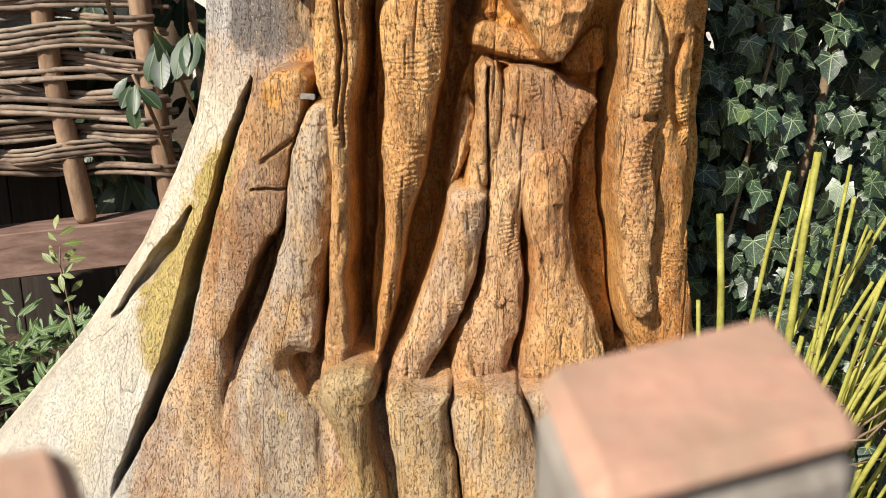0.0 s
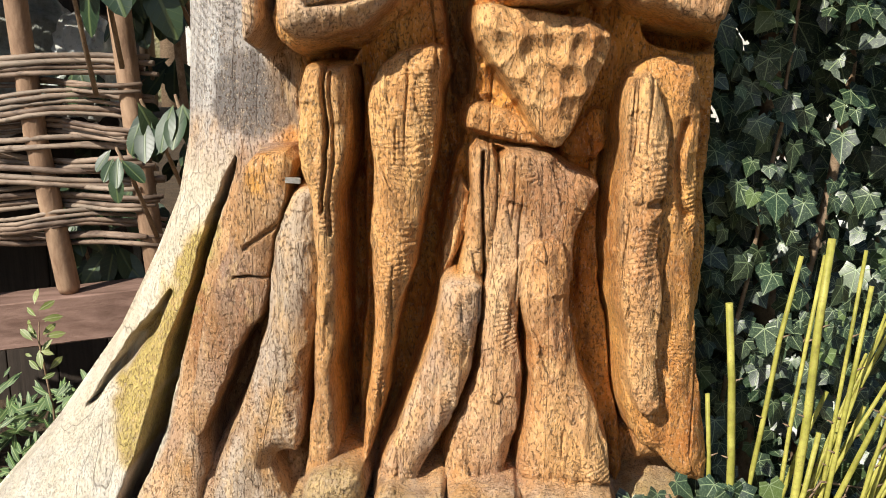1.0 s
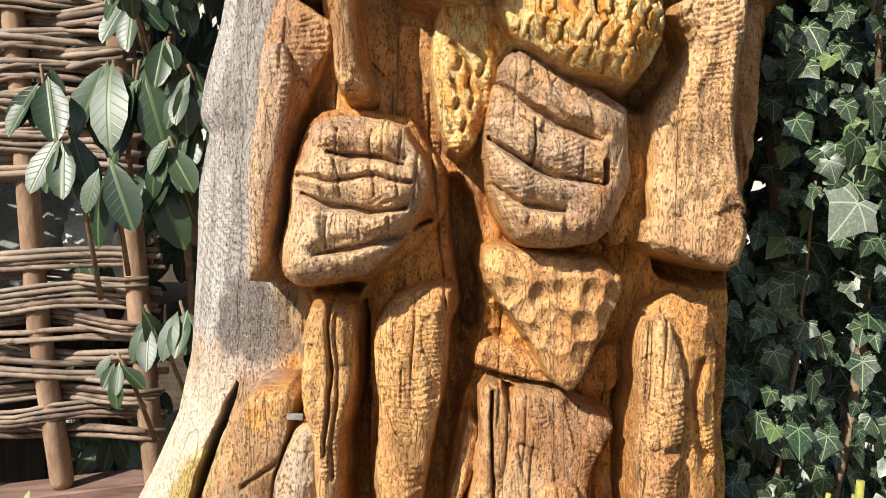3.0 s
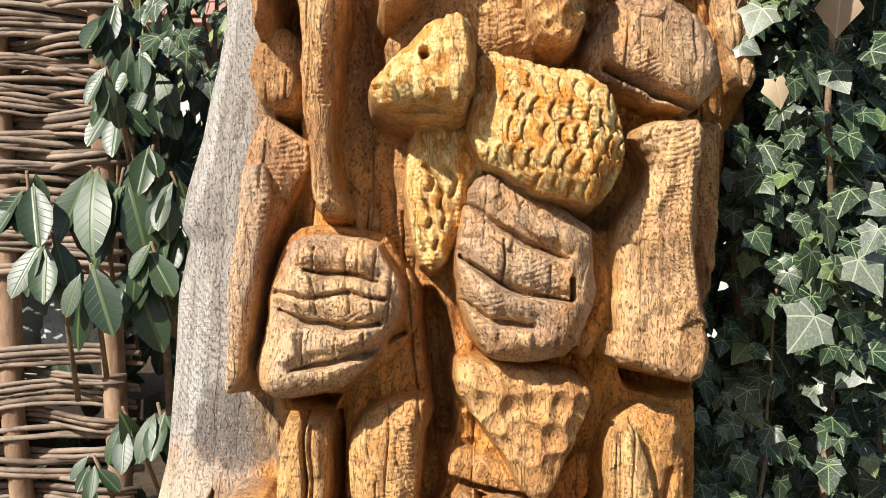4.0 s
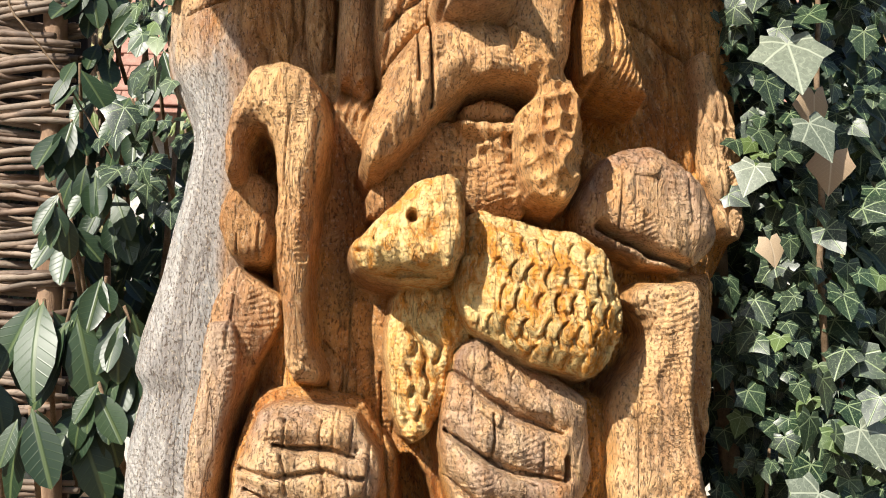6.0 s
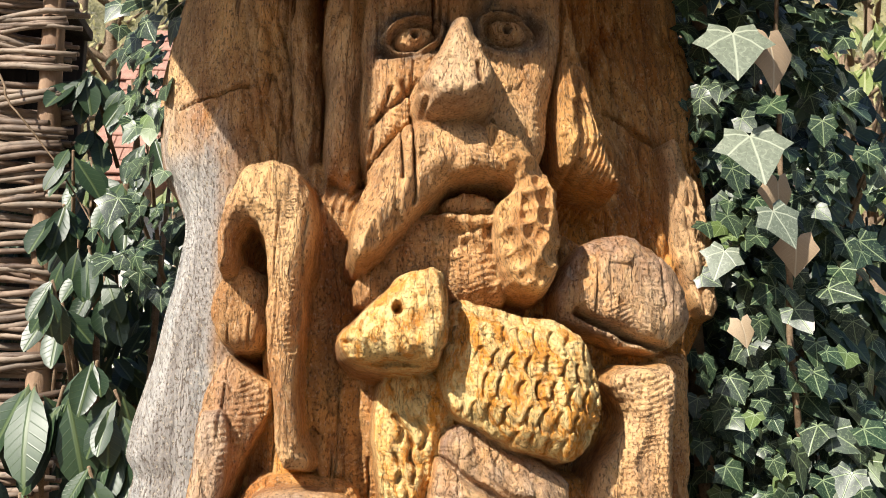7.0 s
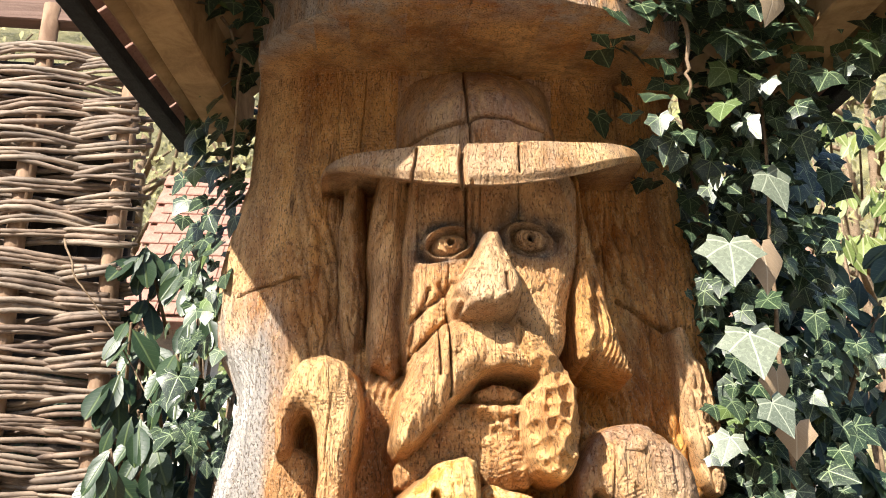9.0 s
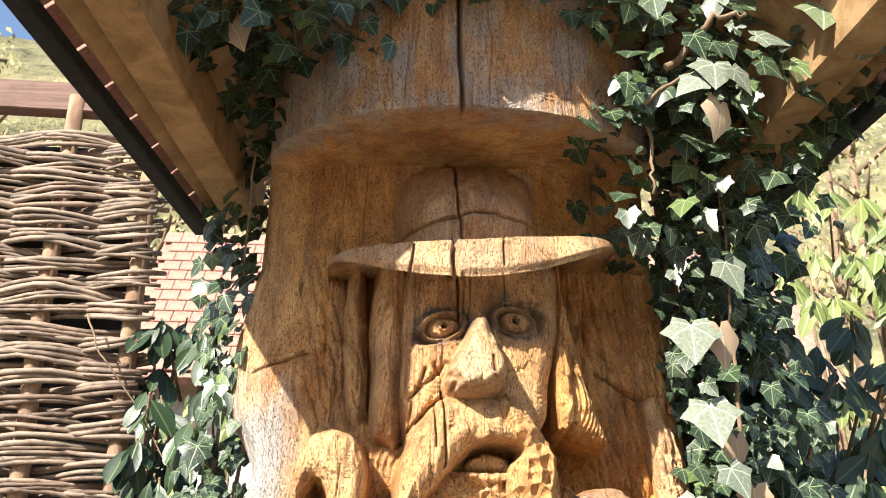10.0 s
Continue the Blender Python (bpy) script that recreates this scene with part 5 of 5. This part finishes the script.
def stacked_goods():
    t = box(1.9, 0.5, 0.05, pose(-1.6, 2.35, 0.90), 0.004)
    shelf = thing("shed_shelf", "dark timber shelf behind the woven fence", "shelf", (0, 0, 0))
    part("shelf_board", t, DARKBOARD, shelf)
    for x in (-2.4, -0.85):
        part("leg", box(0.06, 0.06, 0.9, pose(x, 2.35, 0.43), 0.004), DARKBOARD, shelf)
    draped("cloth_sack", -1.02, 2.25, 1.05, 0.13, 0.12, 0.17, SACK, "creased grey green cloth sack on a shelf", "sack", 1.2, 3)
    draped("cloth_sack", -1.30, 2.28, 1.04, 0.15, 0.13, 0.16, SACK, "creased grey green cloth sack on a shelf", "sack", 1.2, 9)
    draped("plastic_sheet", -0.83, 2.15, 1.03, 0.055, 0.07, 0.12, PLASTIC, "crumpled pale plastic sheet on a shelf", "sheet", 2.2, 5)


stacked_goods()


# ---- small roof over the carving ----
def shelter_roof():
    t = thing("shelter_roof", "small timber roof with felt edge and clay tiles over the carving", "roof", (0, 0, 0))
    front, rear = 0.66, 1.60
    ridge_f, ridge_b = Vector((0.11, front, 2.84)), Vector((0.11, rear, 2.84))
    for ef, eb, out in ((Vector((-0.585, front, 2.215)), Vector((-0.455, rear, 2.215)), -1), (Vector((0.775, front, 2.235)), Vector((0.735, rear, 2.235)), 1)):
        n = 7
        for i in range(n):
            a, b = i / n + 0.003, (i + 1) / n - 0.003
            part("roof_board", slab([ef.lerp(ridge_f, a), eb.lerp(ridge_b, a), eb.lerp(ridge_b, b), ef.lerp(ridge_f, b)], 0.022), BEAM, t)
        # unseen felt layer added to stop sun leaking between the boards
        part("leak_cover", slab([p + Vector((0, 0, 0.012)) for p in (ef, eb, ridge_b, ridge_f)], 0.008), FELT, t, "black roofing felt")
        up = Vector((0, 0, 0.03))
        # felt hanging over the edge, and the noses of the lowest tiles
        e0, e1 = ef + Vector((out * 0.012, 0, -0.03)), eb + Vector((out * 0.012, 0, -0.03))
        part("felt_edge", slab([e0 + Vector((out * 0.022, 0, 0.012)), e1 + Vector((out * 0.022, 0, 0.012)), e1 + Vector((-out * 0.012, 0, 0.012)), e0 + Vector((-out * 0.012, 0, 0.012))], 0.028), FELT, t, "black roofing felt")
        for i in range(9):
            p, q = ef.lerp(eb, i / 9 + 0.004) + up, ef.lerp(eb, (i + 1) / 9 - 0.004) + up
            s = (ridge_f - ef).normalized()
            o = Vector((out * 0.03, 0, -0.022))
            part("tile", slab([p + o, q + o, q + s * 0.2 + up * 0.3, p + s * 0.2 + up * 0.3], 0.016), TILE, t)
        # the timber under the boards
        b0, b1 = ef.lerp(ridge_f, 0.20), eb.lerp(ridge_b, 0.20)
        b0.z, b1.z = ef.z + 0.085, eb.z + 0.085
        w = Vector((out * 0.075, 0, 0))
        part("beam", slab([b0, b1, b1 + w, b0 + w], 0.105), BEAM, t, "sawn grey brown timber beam")
    # crossing timber that rests on the trunk
    part("ridge_beam", slab([(0.06, front, 2.80), (0.06, rear, 2.80), (0.16, rear, 2.80), (0.16, front, 2.80)], 0.12), BEAM, t)
    part("tie_beam", slab([(-0.50, 1.42, 2.53), (0.72, 1.42, 2.53), (0.72, 1.52, 2.53), (-0.50, 1.52, 2.53)], 0.10), BEAM, t)
    return t


shelter_roof()


# ---- house on the slope behind ----
def far_house():
    h = thing("house", "plastered house with a pale red clay tile roof", "house", (0, 0, 0))
    part("wall", box(5.0, 3.0, 2.9, pose(0.75, 7.6, 1.45), 0.01), RENDERED, h)
    roof = part("roof", slab([(-1.9, 5.75, 2.85), (3.4, 5.75, 2.85), (3.4, 6.7, 4.28), (-1.9, 6.7, 4.28)], 0.08), TILE, h)
    proto = slab([(-0.068, 0, 0.02), (0.068, 0, 0.02), (0.068, 0.17, 0.005), (-0.068, 0.17, 0.005)], 0.014)
    me = bpy.data.meshes.new("tile")
    proto.to_mesh(me)
    proto.free()
    me.materials.append(TILE)
    pitch = math.degrees(math.atan2(1.43, 0.95))
    for j in range(13):
        for i in range(16):
            f = (j + 0.2) / 13
            piece("tile", me, pose(-1.83 + 0.141 * i + (0.07 if j % 2 else 0), 5.75 + 0.95 * f, 2.85 + 1.43 * f + 0.02, pitch, 0, 0), roof)


far_house()


# ---- ivy ----
IVY_MESHES = [ivy_leaf("ivy_blade", IVY, 0.62, 0.42, 0.2), ivy_leaf("ivy_blade", IVY, 0.52, 0.40, 0.05), ivy_leaf("ivy_blade", IVY, 0.70, 0.52, 0.34), ivy_leaf("ivy_blade", IVY, 0.58, 0.36, -0.12)]
GLARE_MESH = ivy_leaf("glare_ivy_blade", IVY_GLARE, 0.66, 0.45, 0.22)
DRY_MESH = ivy_leaf("dry_ivy_blade", IVY_DRY, 0.6, 0.5, 0.5)


def ivy_zone(xs, ys, zs, count, sizes, parent, singles=0, out=(0, -1, 0.35)):
    src, mats = [], []
    for i in range(count):
        z, x = uni(*zs), uni(*xs)
        d = uni(0, 1)
        y = ys[0] + (ys[1] - ys[0]) * d + 0.03 * math.sin(x * 21 + z * 9)
        n = Vector(out) + Vector((uni(-0.75, 0.75), uni(-0.2, 0.4), uni(-0.45, 0.6)))
        m = facing((x, y, z), n, (uni(-0.75, 0.75), uni(-0.35, 0.15), -1), uni(*sizes) * (1 if uni(0, 1) < 0.8 else 0.6), uni(-25, 25))
        if i < singles:
            piece("leaf", IVY_MESHES[i % 4], m, parent)
        else:
            src.append(IVY_MESHES[i % 4])
            mats.append(m)
    return src, mats


def runner(points, radius, parent, name="stem", material=None):
    pts = [Vector(p) for p in points]
    fine = []
    for i in range(len(pts) - 1):
        for j in range(5):
            f = j / 5
            fine.append(pts[i].lerp(pts[i + 1], f) + Vector((uni(-1, 1), uni(-1, 1), uni(-1, 1))) * radius * 0.9)
    fine.append(pts[-1])
    n = len(fine)
    part(name, tube(fine, [radius * (1 - 0.5 * i / n) for i in range(n)], 7), material or STEM, parent)


def ivy_plant(label, zones, stems, big=()):
    t = thing("ivy", label, "ivy", (0, 0, 0), "ivy on and round the trunk")
    src, mats = [], []
    for z in zones:
        a, b = ivy_zone(*z[:5], t, *z[5:])
        src += a
        mats += b
    tagged(joined("leaf_mass", src, mats, t), kind="stuff")
    for pts, r in stems:
        runner(pts, r, t)
    # large leaves wear the pale green that holds painted sun glare
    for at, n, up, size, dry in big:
        ob = piece("dry_leaf" if dry else "large_leaf", DRY_MESH if dry else GLARE_MESH, facing(at, n, up, size), t)
        tagged(ob, "dried brown ivy leaf" if dry else "large green ivy leaf with sun glare in its pale colour")
    return t


ivy_plant("dense dark green ivy climbing beside the carved trunk",
          [((0.40, 0.74), (1.27, 1.42), (0.30, 1.12), 330, (0.024, 0.044), 130),
           ((0.47, 0.67), (1.20, 1.40), (1.10, 2.20), 420, (0.026, 0.050), 150),
           ((0.40, 0.80), (1.40, 1.62), (0.15, 2.2), 1500, (0.03, 0.055)),
           ((0.36, 0.82), (1.62, 1.85), (0.1, 2.2), 1300, (0.04, 0.065)),
           ((0.37, 0.50), (1.30, 1.42), (0.40, 1.15), 120, (0.024, 0.04)),
           ((0.45, 0.56), (1.26, 1.42), (1.15, 1.95), 120, (0.024, 0.04)),
           ((0.55, 0.72), (1.25, 1.45), (1.00, 2.15), 150, (0.03, 0.055))],
          [([(0.53, 1.46, 0.0), (0.535, 1.45, 0.6), (0.51, 1.46, 1.1), (0.54, 1.47, 1.8), (0.5, 1.4, 2.4)], 0.022),
           ([(0.62, 1.45, 0.0), (0.60, 1.42, 0.7), (0.66, 1.42, 1.4), (0.60, 1.40, 2.2)], 0.010),
           ([(0.45, 1.36, 0.5), (0.49, 1.33, 0.9), (0.52, 1.34, 1.2)], 0.004),
           ([(0.57, 1.28, 1.3), (0.56, 1.25, 1.7), (0.58, 1.24, 2.15)], 0.005)],
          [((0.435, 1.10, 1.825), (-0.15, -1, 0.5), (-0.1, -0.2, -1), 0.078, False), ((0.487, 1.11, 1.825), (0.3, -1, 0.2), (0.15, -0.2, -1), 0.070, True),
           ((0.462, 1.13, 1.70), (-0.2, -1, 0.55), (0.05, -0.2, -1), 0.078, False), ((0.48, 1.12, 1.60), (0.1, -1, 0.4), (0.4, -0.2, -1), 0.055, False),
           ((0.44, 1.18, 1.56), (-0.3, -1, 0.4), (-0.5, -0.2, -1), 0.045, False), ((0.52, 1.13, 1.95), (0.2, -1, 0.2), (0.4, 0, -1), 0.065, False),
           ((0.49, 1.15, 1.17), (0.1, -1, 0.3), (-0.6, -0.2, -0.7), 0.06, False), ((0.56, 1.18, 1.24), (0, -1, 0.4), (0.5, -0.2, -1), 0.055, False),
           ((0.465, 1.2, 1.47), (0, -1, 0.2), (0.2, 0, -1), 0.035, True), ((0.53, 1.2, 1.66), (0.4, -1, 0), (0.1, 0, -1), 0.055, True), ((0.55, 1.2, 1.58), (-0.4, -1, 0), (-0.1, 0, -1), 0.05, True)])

ivy_plant("dark ivy hanging from the little roof over the trunk",
          [((0.27, 0.80), (0.93, 1.25), (2.18, 2.48), 420, (0.03, 0.058), 60),
           ((0.30, 0.72), (1.05, 1.30), (2.0, 2.3), 150, (0.03, 0.05), 30),
           ((-0.42, -0.05), (0.93, 1.12), (2.27, 2.50), 230, (0.03, 0.055), 40),
           ((-0.46, -0.26), (1.05, 1.45), (2.24, 2.52), 160, (0.028, 0.05)),
           ((0.0, 0.32), (0.93, 1.05), (2.38, 2.52), 60, (0.03, 0.05)),
           ((-0.44, -0.32), (1.38, 1.62), (1.55, 2.3), 190, (0.022, 0.05), 40, (-0.5, -1, 0.4))],
          [([(0.12, 0.93, 2.36), (0.18, 0.90, 2.37), (0.30, 0.93, 2.40)], 0.006), ([(0.40, 0.98, 2.24), (0.47, 0.93, 2.31), (0.52, 0.92, 2.31)], 0.007),
           ([(0.36, 1.0, 2.18), (0.42, 0.98, 2.22), (0.50, 1.0, 2.3)], 0.004), ([(0.385, 1.06, 2.20), (0.385, 1.06, 2.10), (0.38, 1.06, 2.04)], 0.004),
           ([(-0.40, 1.3, 2.45), (-0.37, 1.32, 2.32), (-0.33, 1.34, 2.25), (-0.34, 1.40, 2.0)], 0.004), ([(-0.30, 1.1, 2.44), (-0.24, 1.06, 2.36), (-0.22, 1.05, 2.27)], 0.003)],
          [((0.425, 0.86, 2.165), (0, -1, 0.5), (-0.2, -0.2, -1), 0.065, False), ((0.45, 0.85, 2.15), (0.4, -1, 0.3), (0.5, -0.2, -0.7), 0.05, False),
           ((0.40, 0.86, 2.14), (-0.4, -1, 0.5), (-0.8, -0.2, -0.4), 0.05, False), ((0.50, 0.86, 2.22), (0, -1, 0.6), (0.9, -0.2, -0.2), 0.055, False),
           ((0.63, 0.88, 2.30), (0, -1, 0.5), (-0.3, -0.2, -1), 0.07, False), ((0.71, 0.90, 2.25), (0, -1, 0.5), (-0.6, -0.2, -0.8), 0.065, False),
           ((0.56, 0.88, 2.19), (0, -1, 0.5), (0.4, -0.2, -0.8), 0.045, False), ((0.43, 0.87, 2.10), (0.6, -1, 0), (-0.1, 0, -1), 0.06, True), ((-0.33, 1.0, 2.30), (0, -1, 0), (0.5, 0, -1), 0.05, True)])

ivy_plant("low ivy growing at the foot of the trunk",
          [((0.25, 0.46), (1.04, 1.2), (0.26, 0.50), 110, (0.028, 0.05), 30), ((0.35, 0.95), (1.0, 1.35), (0.05, 0.38), 260, (0.03, 0.05))],
          [([(0.5, 1.2, 0.0), (0.42, 1.15, 0.3), (0.30, 1.1, 0.5)], 0.005), ([(0.36, 1.12, 0.2), (0.31, 1.1, 0.4), (0.28, 1.08, 0.47)], 0.003)])

# ---- rhododendrons ----
RHODO_SHAPES = [leaf_mesh("rhododendron_blade", [(0.0, 0.0), (0.02, 0.06), (0.14, 0.25), (0.225, 0.5), (0.21, 0.72), (0.11, 0.92), (0.0, 1.0)], RHODO, f, d, c) for f, d, c in ((0.25, 0.12, 0.4), (0.12, 0.30, 0.8), (0.4, 0.05, 0.0))]
SPRING_SHAPES = [leaf_mesh("spring_blade", [(0.0, 0.0), (0.02, 0.06), (0.12, 0.25), (0.19, 0.5), (0.16, 0.75), (0.0, 1.0)], SPRING, 0.2, 0.2, 0.3)]


def whorl(at, r, count, sizes, down, spread=0.6):
    out = []
    start = r.uniform(0, 6)
    for i in range(count):
        a = start + i * math.tau / count + r.uniform(-0.6, 0.6)
        d = Vector((math.cos(a) * spread, math.sin(a) * spread * 0.6 - 0.1, -down + r.uniform(-0.35, 0.75)))
        n = Vector((math.cos(a) * 0.35 + r.uniform(-0.45, 0.45), -1.25 + r.uniform(-0.2, 0.5), 0.35 + r.uniform(-0.2, 0.5)))
        base = Vector((r.uniform(-0.012, 0.012), r.uniform(-0.012, 0.012), r.uniform(-0.03, 0.015)))
        out.append(facing(Vector(at) + base + d.normalized() * 0.014, n, d, r.uniform(*sizes) * r.choice((0.7, 1, 1, 1.05)), r.uniform(-12, 12)))
    return out


def rhododendron(label, zones, root, seed, shapes=None, single=True, down=1.05):
    r = random.Random(seed)
    shapes = shapes or RHODO_SHAPES
    t = thing("rhododendron", label, "shrub", root)
    base = Vector(root)
    src, mats = [], []
    for xs, ys, zs, count, sizes in zones:
        for i in range(count):
            at = Vector((r.uniform(*xs), r.uniform(*ys), r.uniform(*zs)))
            for m in whorl(at - base, r, r.randint(4, 7), sizes, down):
                if single:
                    piece("leaf", shapes[r.randint(0, len(shapes) - 1)], m, t)
                else:
                    src.append(shapes[r.randint(0, len(shapes) - 1)])
                    mats.append(m)
            if i % 2 == 0 or single:
                back = Vector((r.uniform(-0.06, 0.06), r.uniform(0.05, 0.16), -r.uniform(0.12, 0.3)))
                p = at - base
                part("twig", tube([p + back, p + back * 0.4 + Vector((0, 0, 0.01)), p], [0.005, 0.004, 0.0028], 6), STEM, t)
    if src:
        tagged(joined("leaf_mass", src, mats, t), kind="stuff")
    top = max(z[2][1] for z in zones)
    for i in range(3):
        a, b = r.uniform(-0.1, 0.1), r.uniform(-0.08, 0.1)
        part("branch", tube([(0, 0, -0.02), (a * 0.4, b * 0.4, top * 0.4), (a, b, top * 0.75), (a * 1.6, b, top * 0.97)], [0.011, 0.009, 0.007, 0.003], 8), STEM, t)
    return t


rhododendron("glossy green rhododendron shrub between fence and trunk",
             [((-0.571, -0.555), (1.52, 1.58), (1.402, 1.418), 1, (0.120, 0.165)),
              ((-0.677, -0.661), (1.52, 1.58), (1.379, 1.395), 1, (0.100, 0.138)),
              ((-0.633, -0.617), (1.52, 1.58), (1.289, 1.305), 1, (0.080, 0.110)),
              ((-0.551, -0.535), (1.52, 1.58), (1.226, 1.242), 1, (0.092, 0.127)),
              ((-0.490, -0.474), (1.52, 1.58), (1.231, 1.247), 1, (0.096, 0.132)),
              ((-0.470, -0.454), (1.52, 1.58), (1.431, 1.447), 1, (0.076, 0.105)),
              ((-0.429, -0.413), (1.52, 1.58), (1.386, 1.402), 1, (0.072, 0.099)),
              ((-0.510, -0.494), (1.52, 1.58), (1.395, 1.411), 1, (0.096, 0.132)),
              ((-0.527, -0.511), (1.52, 1.58), (1.560, 1.576), 1, (0.060, 0.083)),
              ((-0.427, -0.411), (1.52, 1.58), (1.300, 1.316), 1, (0.088, 0.121)),
              ((-0.463, -0.447), (1.52, 1.58), (1.267, 1.283), 1, (0.080, 0.110)),
              ((-0.525, -0.509), (1.57, 1.63), (0.985, 1.001), 1, (0.068, 0.094)),
              ((-0.474, -0.458), (1.57, 1.63), (0.992, 1.008), 1, (0.076, 0.105)),
              ((-0.581, -0.565), (1.57, 1.63), (0.891, 0.907), 1, (0.060, 0.083)),
              ((-0.62, -0.44), (1.62, 1.85), (1.55, 1.75), 7, (0.07, 0.105)), ((-0.60, -0.42), (1.65, 1.9), (1.75, 2.08), 9, (0.07, 0.11))], (-0.52, 1.98, 0), 2, down=1.5)
rhododendron("dark green shrub in the shade behind the trunk",
             [((-0.95, -0.36), (2.0, 2.5), (0.5, 1.9), 95, (0.08, 0.12))], (-0.60, 2.3, 0), 4, single=False)
rhododendron("tall dark green rhododendron shrub behind the ivy",
             [((0.68, 1.20), (1.5, 2.1), (1.0, 1.85), 70, (0.08, 0.12)), ((0.62, 1.05), (1.38, 1.7), (1.25, 2.02), 64, (0.065, 0.10)), ((0.75, 1.4), (1.6, 2.1), (0.4, 1.3), 50, (0.08, 0.12))], (0.95, 1.9, 0), 5, single=False)
rhododendron("sunlit yellow green shrub with bare pale twigs",
             [((1.0, 2.6), (2.2, 3.2), (1.5, 2.9), 150, (0.08, 0.13))], (1.7, 2.9, 0), 8, shapes=SPRING_SHAPES, single=False)
rhododendron("yellow green shrub behind the fence",
             [((-1.3, -0.2), (3.2, 4.0), (1.2, 2.4), 80, (0.08, 0.13))], (-0.7, 3.6, 0), 11, shapes=SPRING_SHAPES, single=False)


# ---- canes and low plants ----
def cane_clump():
    t = thing("cane_clump", "yellow green thorny canes, some cut short", "shrub", (0.55, 1.15, 0))
    r = random.Random(21)
    tops = [((-0.13, 0.0, 0), (-0.15, 0.05, 0.73), 0.0062), ((-0.07, -0.02, 0), (-0.025, 0.05, 0.82), 0.0065), ((-0.16, 0.0, 0), (-0.175, 0.05, 0.60), 0.004)]
    for i in range(58):
        x = r.uniform(-0.14, 0.16)
        tops.append(((x, r.uniform(-0.06, 0.1), 0), (x + r.uniform(0.08, 0.30), r.uniform(-0.05, 0.12), r.uniform(0.5, 0.88)), r.uniform(0.0024, 0.0048)))
    for a, b, rad in tops:
        a, b = Vector(a), Vector(b)
        bow = Vector((-(b.x - a.x) * 0.18, 0, 0.0))
        pts = [a + (b - a) * f + bow * math.sin(f * math.pi) + Vector((r.uniform(-1, 1), r.uniform(-1, 1), 0)) * 0.003 for f in (0, 0.2, 0.4, 0.55, 0.7, 0.85, 1)]
        cane = part("cane", tube(pts, [rad, rad, rad * 0.95, rad * 0.92, rad * 0.9, rad * 0.85, rad * 0.8], 8), CANE, t)
        for f in range(1, 6):
            p = pts[f]
            s = 1 if f % 2 else -1
            part("thorn", tube([p, p + Vector((s * (rad + 0.008), -0.002, 0.006))], [0.0022, 0.0006], 5), STEM, cane)
    for i in range(9):
        x, z = r.uniform(-0.08, 0.22), r.uniform(0.3, 0.6)
        p = Vector((x, r.uniform(-0.08, 0.1), z))
        part("twig", tube([p, p + Vector((r.uniform(0.02, 0.06), 0, r.uniform(0.0, 0.05))), p + Vector((r.uniform(0.08, 0.14), 0.01, r.uniform(-0.02, 0.1)))], [0.0025, 0.002, 0.001], 5), STEM, t)
    return t


cane_clump()
LOW_BLADE = leaf_mesh("low_blade", [(0.0, 0.0), (0.08, 0.2), (0.14, 0.45), (0.1, 0.75), (0.0, 1.0)], UNDER, 0.2, 0.25, 0.0)
GRASS_BLADE = leaf_mesh("grass_blade", [(0.012, 0.0), (0.016, 0.35), (0.011, 0.7), (0.0, 1.0)], UNDER, 0.3, 0.5, 0.0)


def low_plants():
    r = random.Random(31)
    src, mats = [], []
    for i in range(240):
        at = (r.uniform(-1.6, -0.62), r.uniform(1.45, 1.95), r.uniform(0.12, 0.36))
        for m in whorl(at, r, 6, (0.03, 0.055), -0.2, 1.0):
            src.append(LOW_BLADE)
            mats.append(m)
    ob = joined("ground_plants", src, mats)
    tagged(ob, "low green leafy plants on the ground below the fence", "plants", kind="stuff")
    t = thing("seedling", "small pale green seedling in front of the rail", "plant", (-0.80, 1.72, 0))
    part("stem", tube([(0.02, 0, 0), (0.015, 0, 0.36), (0, 0, 0.50), (0.004, 0, 0.545)], [0.003, 0.0025, 0.002, 0.001], 6), STEM, t)
    for z in (0.45, 0.49, 0.525, 0.55):
        for m in whorl((0, 0, z), r, 5, (0.022, 0.04), -0.3, 1.0):
            piece("leaf", SPRING_SHAPES[0], m, t)
    src, mats = [], []
    for i in range(700):
        a = r.uniform(0, math.tau)
        src.append(GRASS_BLADE)
        mats.append(facing((r.uniform(0.45, 1.3), r.uniform(0.95, 1.6), 0.0), (math.cos(a), math.sin(a), 0.5), (math.cos(a) * 0.4, math.sin(a) * 0.4, 1), r.uniform(0.12, 0.34)))
    tagged(joined("grass", src, mats), "green grass blades under the canes", "grass", kind="stuff")
    w = thing("dry_twig", "thin pale dry twig hanging over the woven fence", "twig", (0, 0, 0))
    runner([(-0.75, 1.76, 2.03), (-0.70, 1.73, 1.93), (-0.64, 1.74, 1.86), (-0.50, 1.70, 1.66)], 0.0026, w, "twig")


low_plants()


def metal_clip():
    ob = part("metal_strip", box(0.036, 0.006, 0.008, pose(-0.196, 1.207, 0.897, 0, 3, 0), 0.0015), METAL)
    tagged(ob, "small dull metal strip driven into the carving", "strip")


metal_clip()
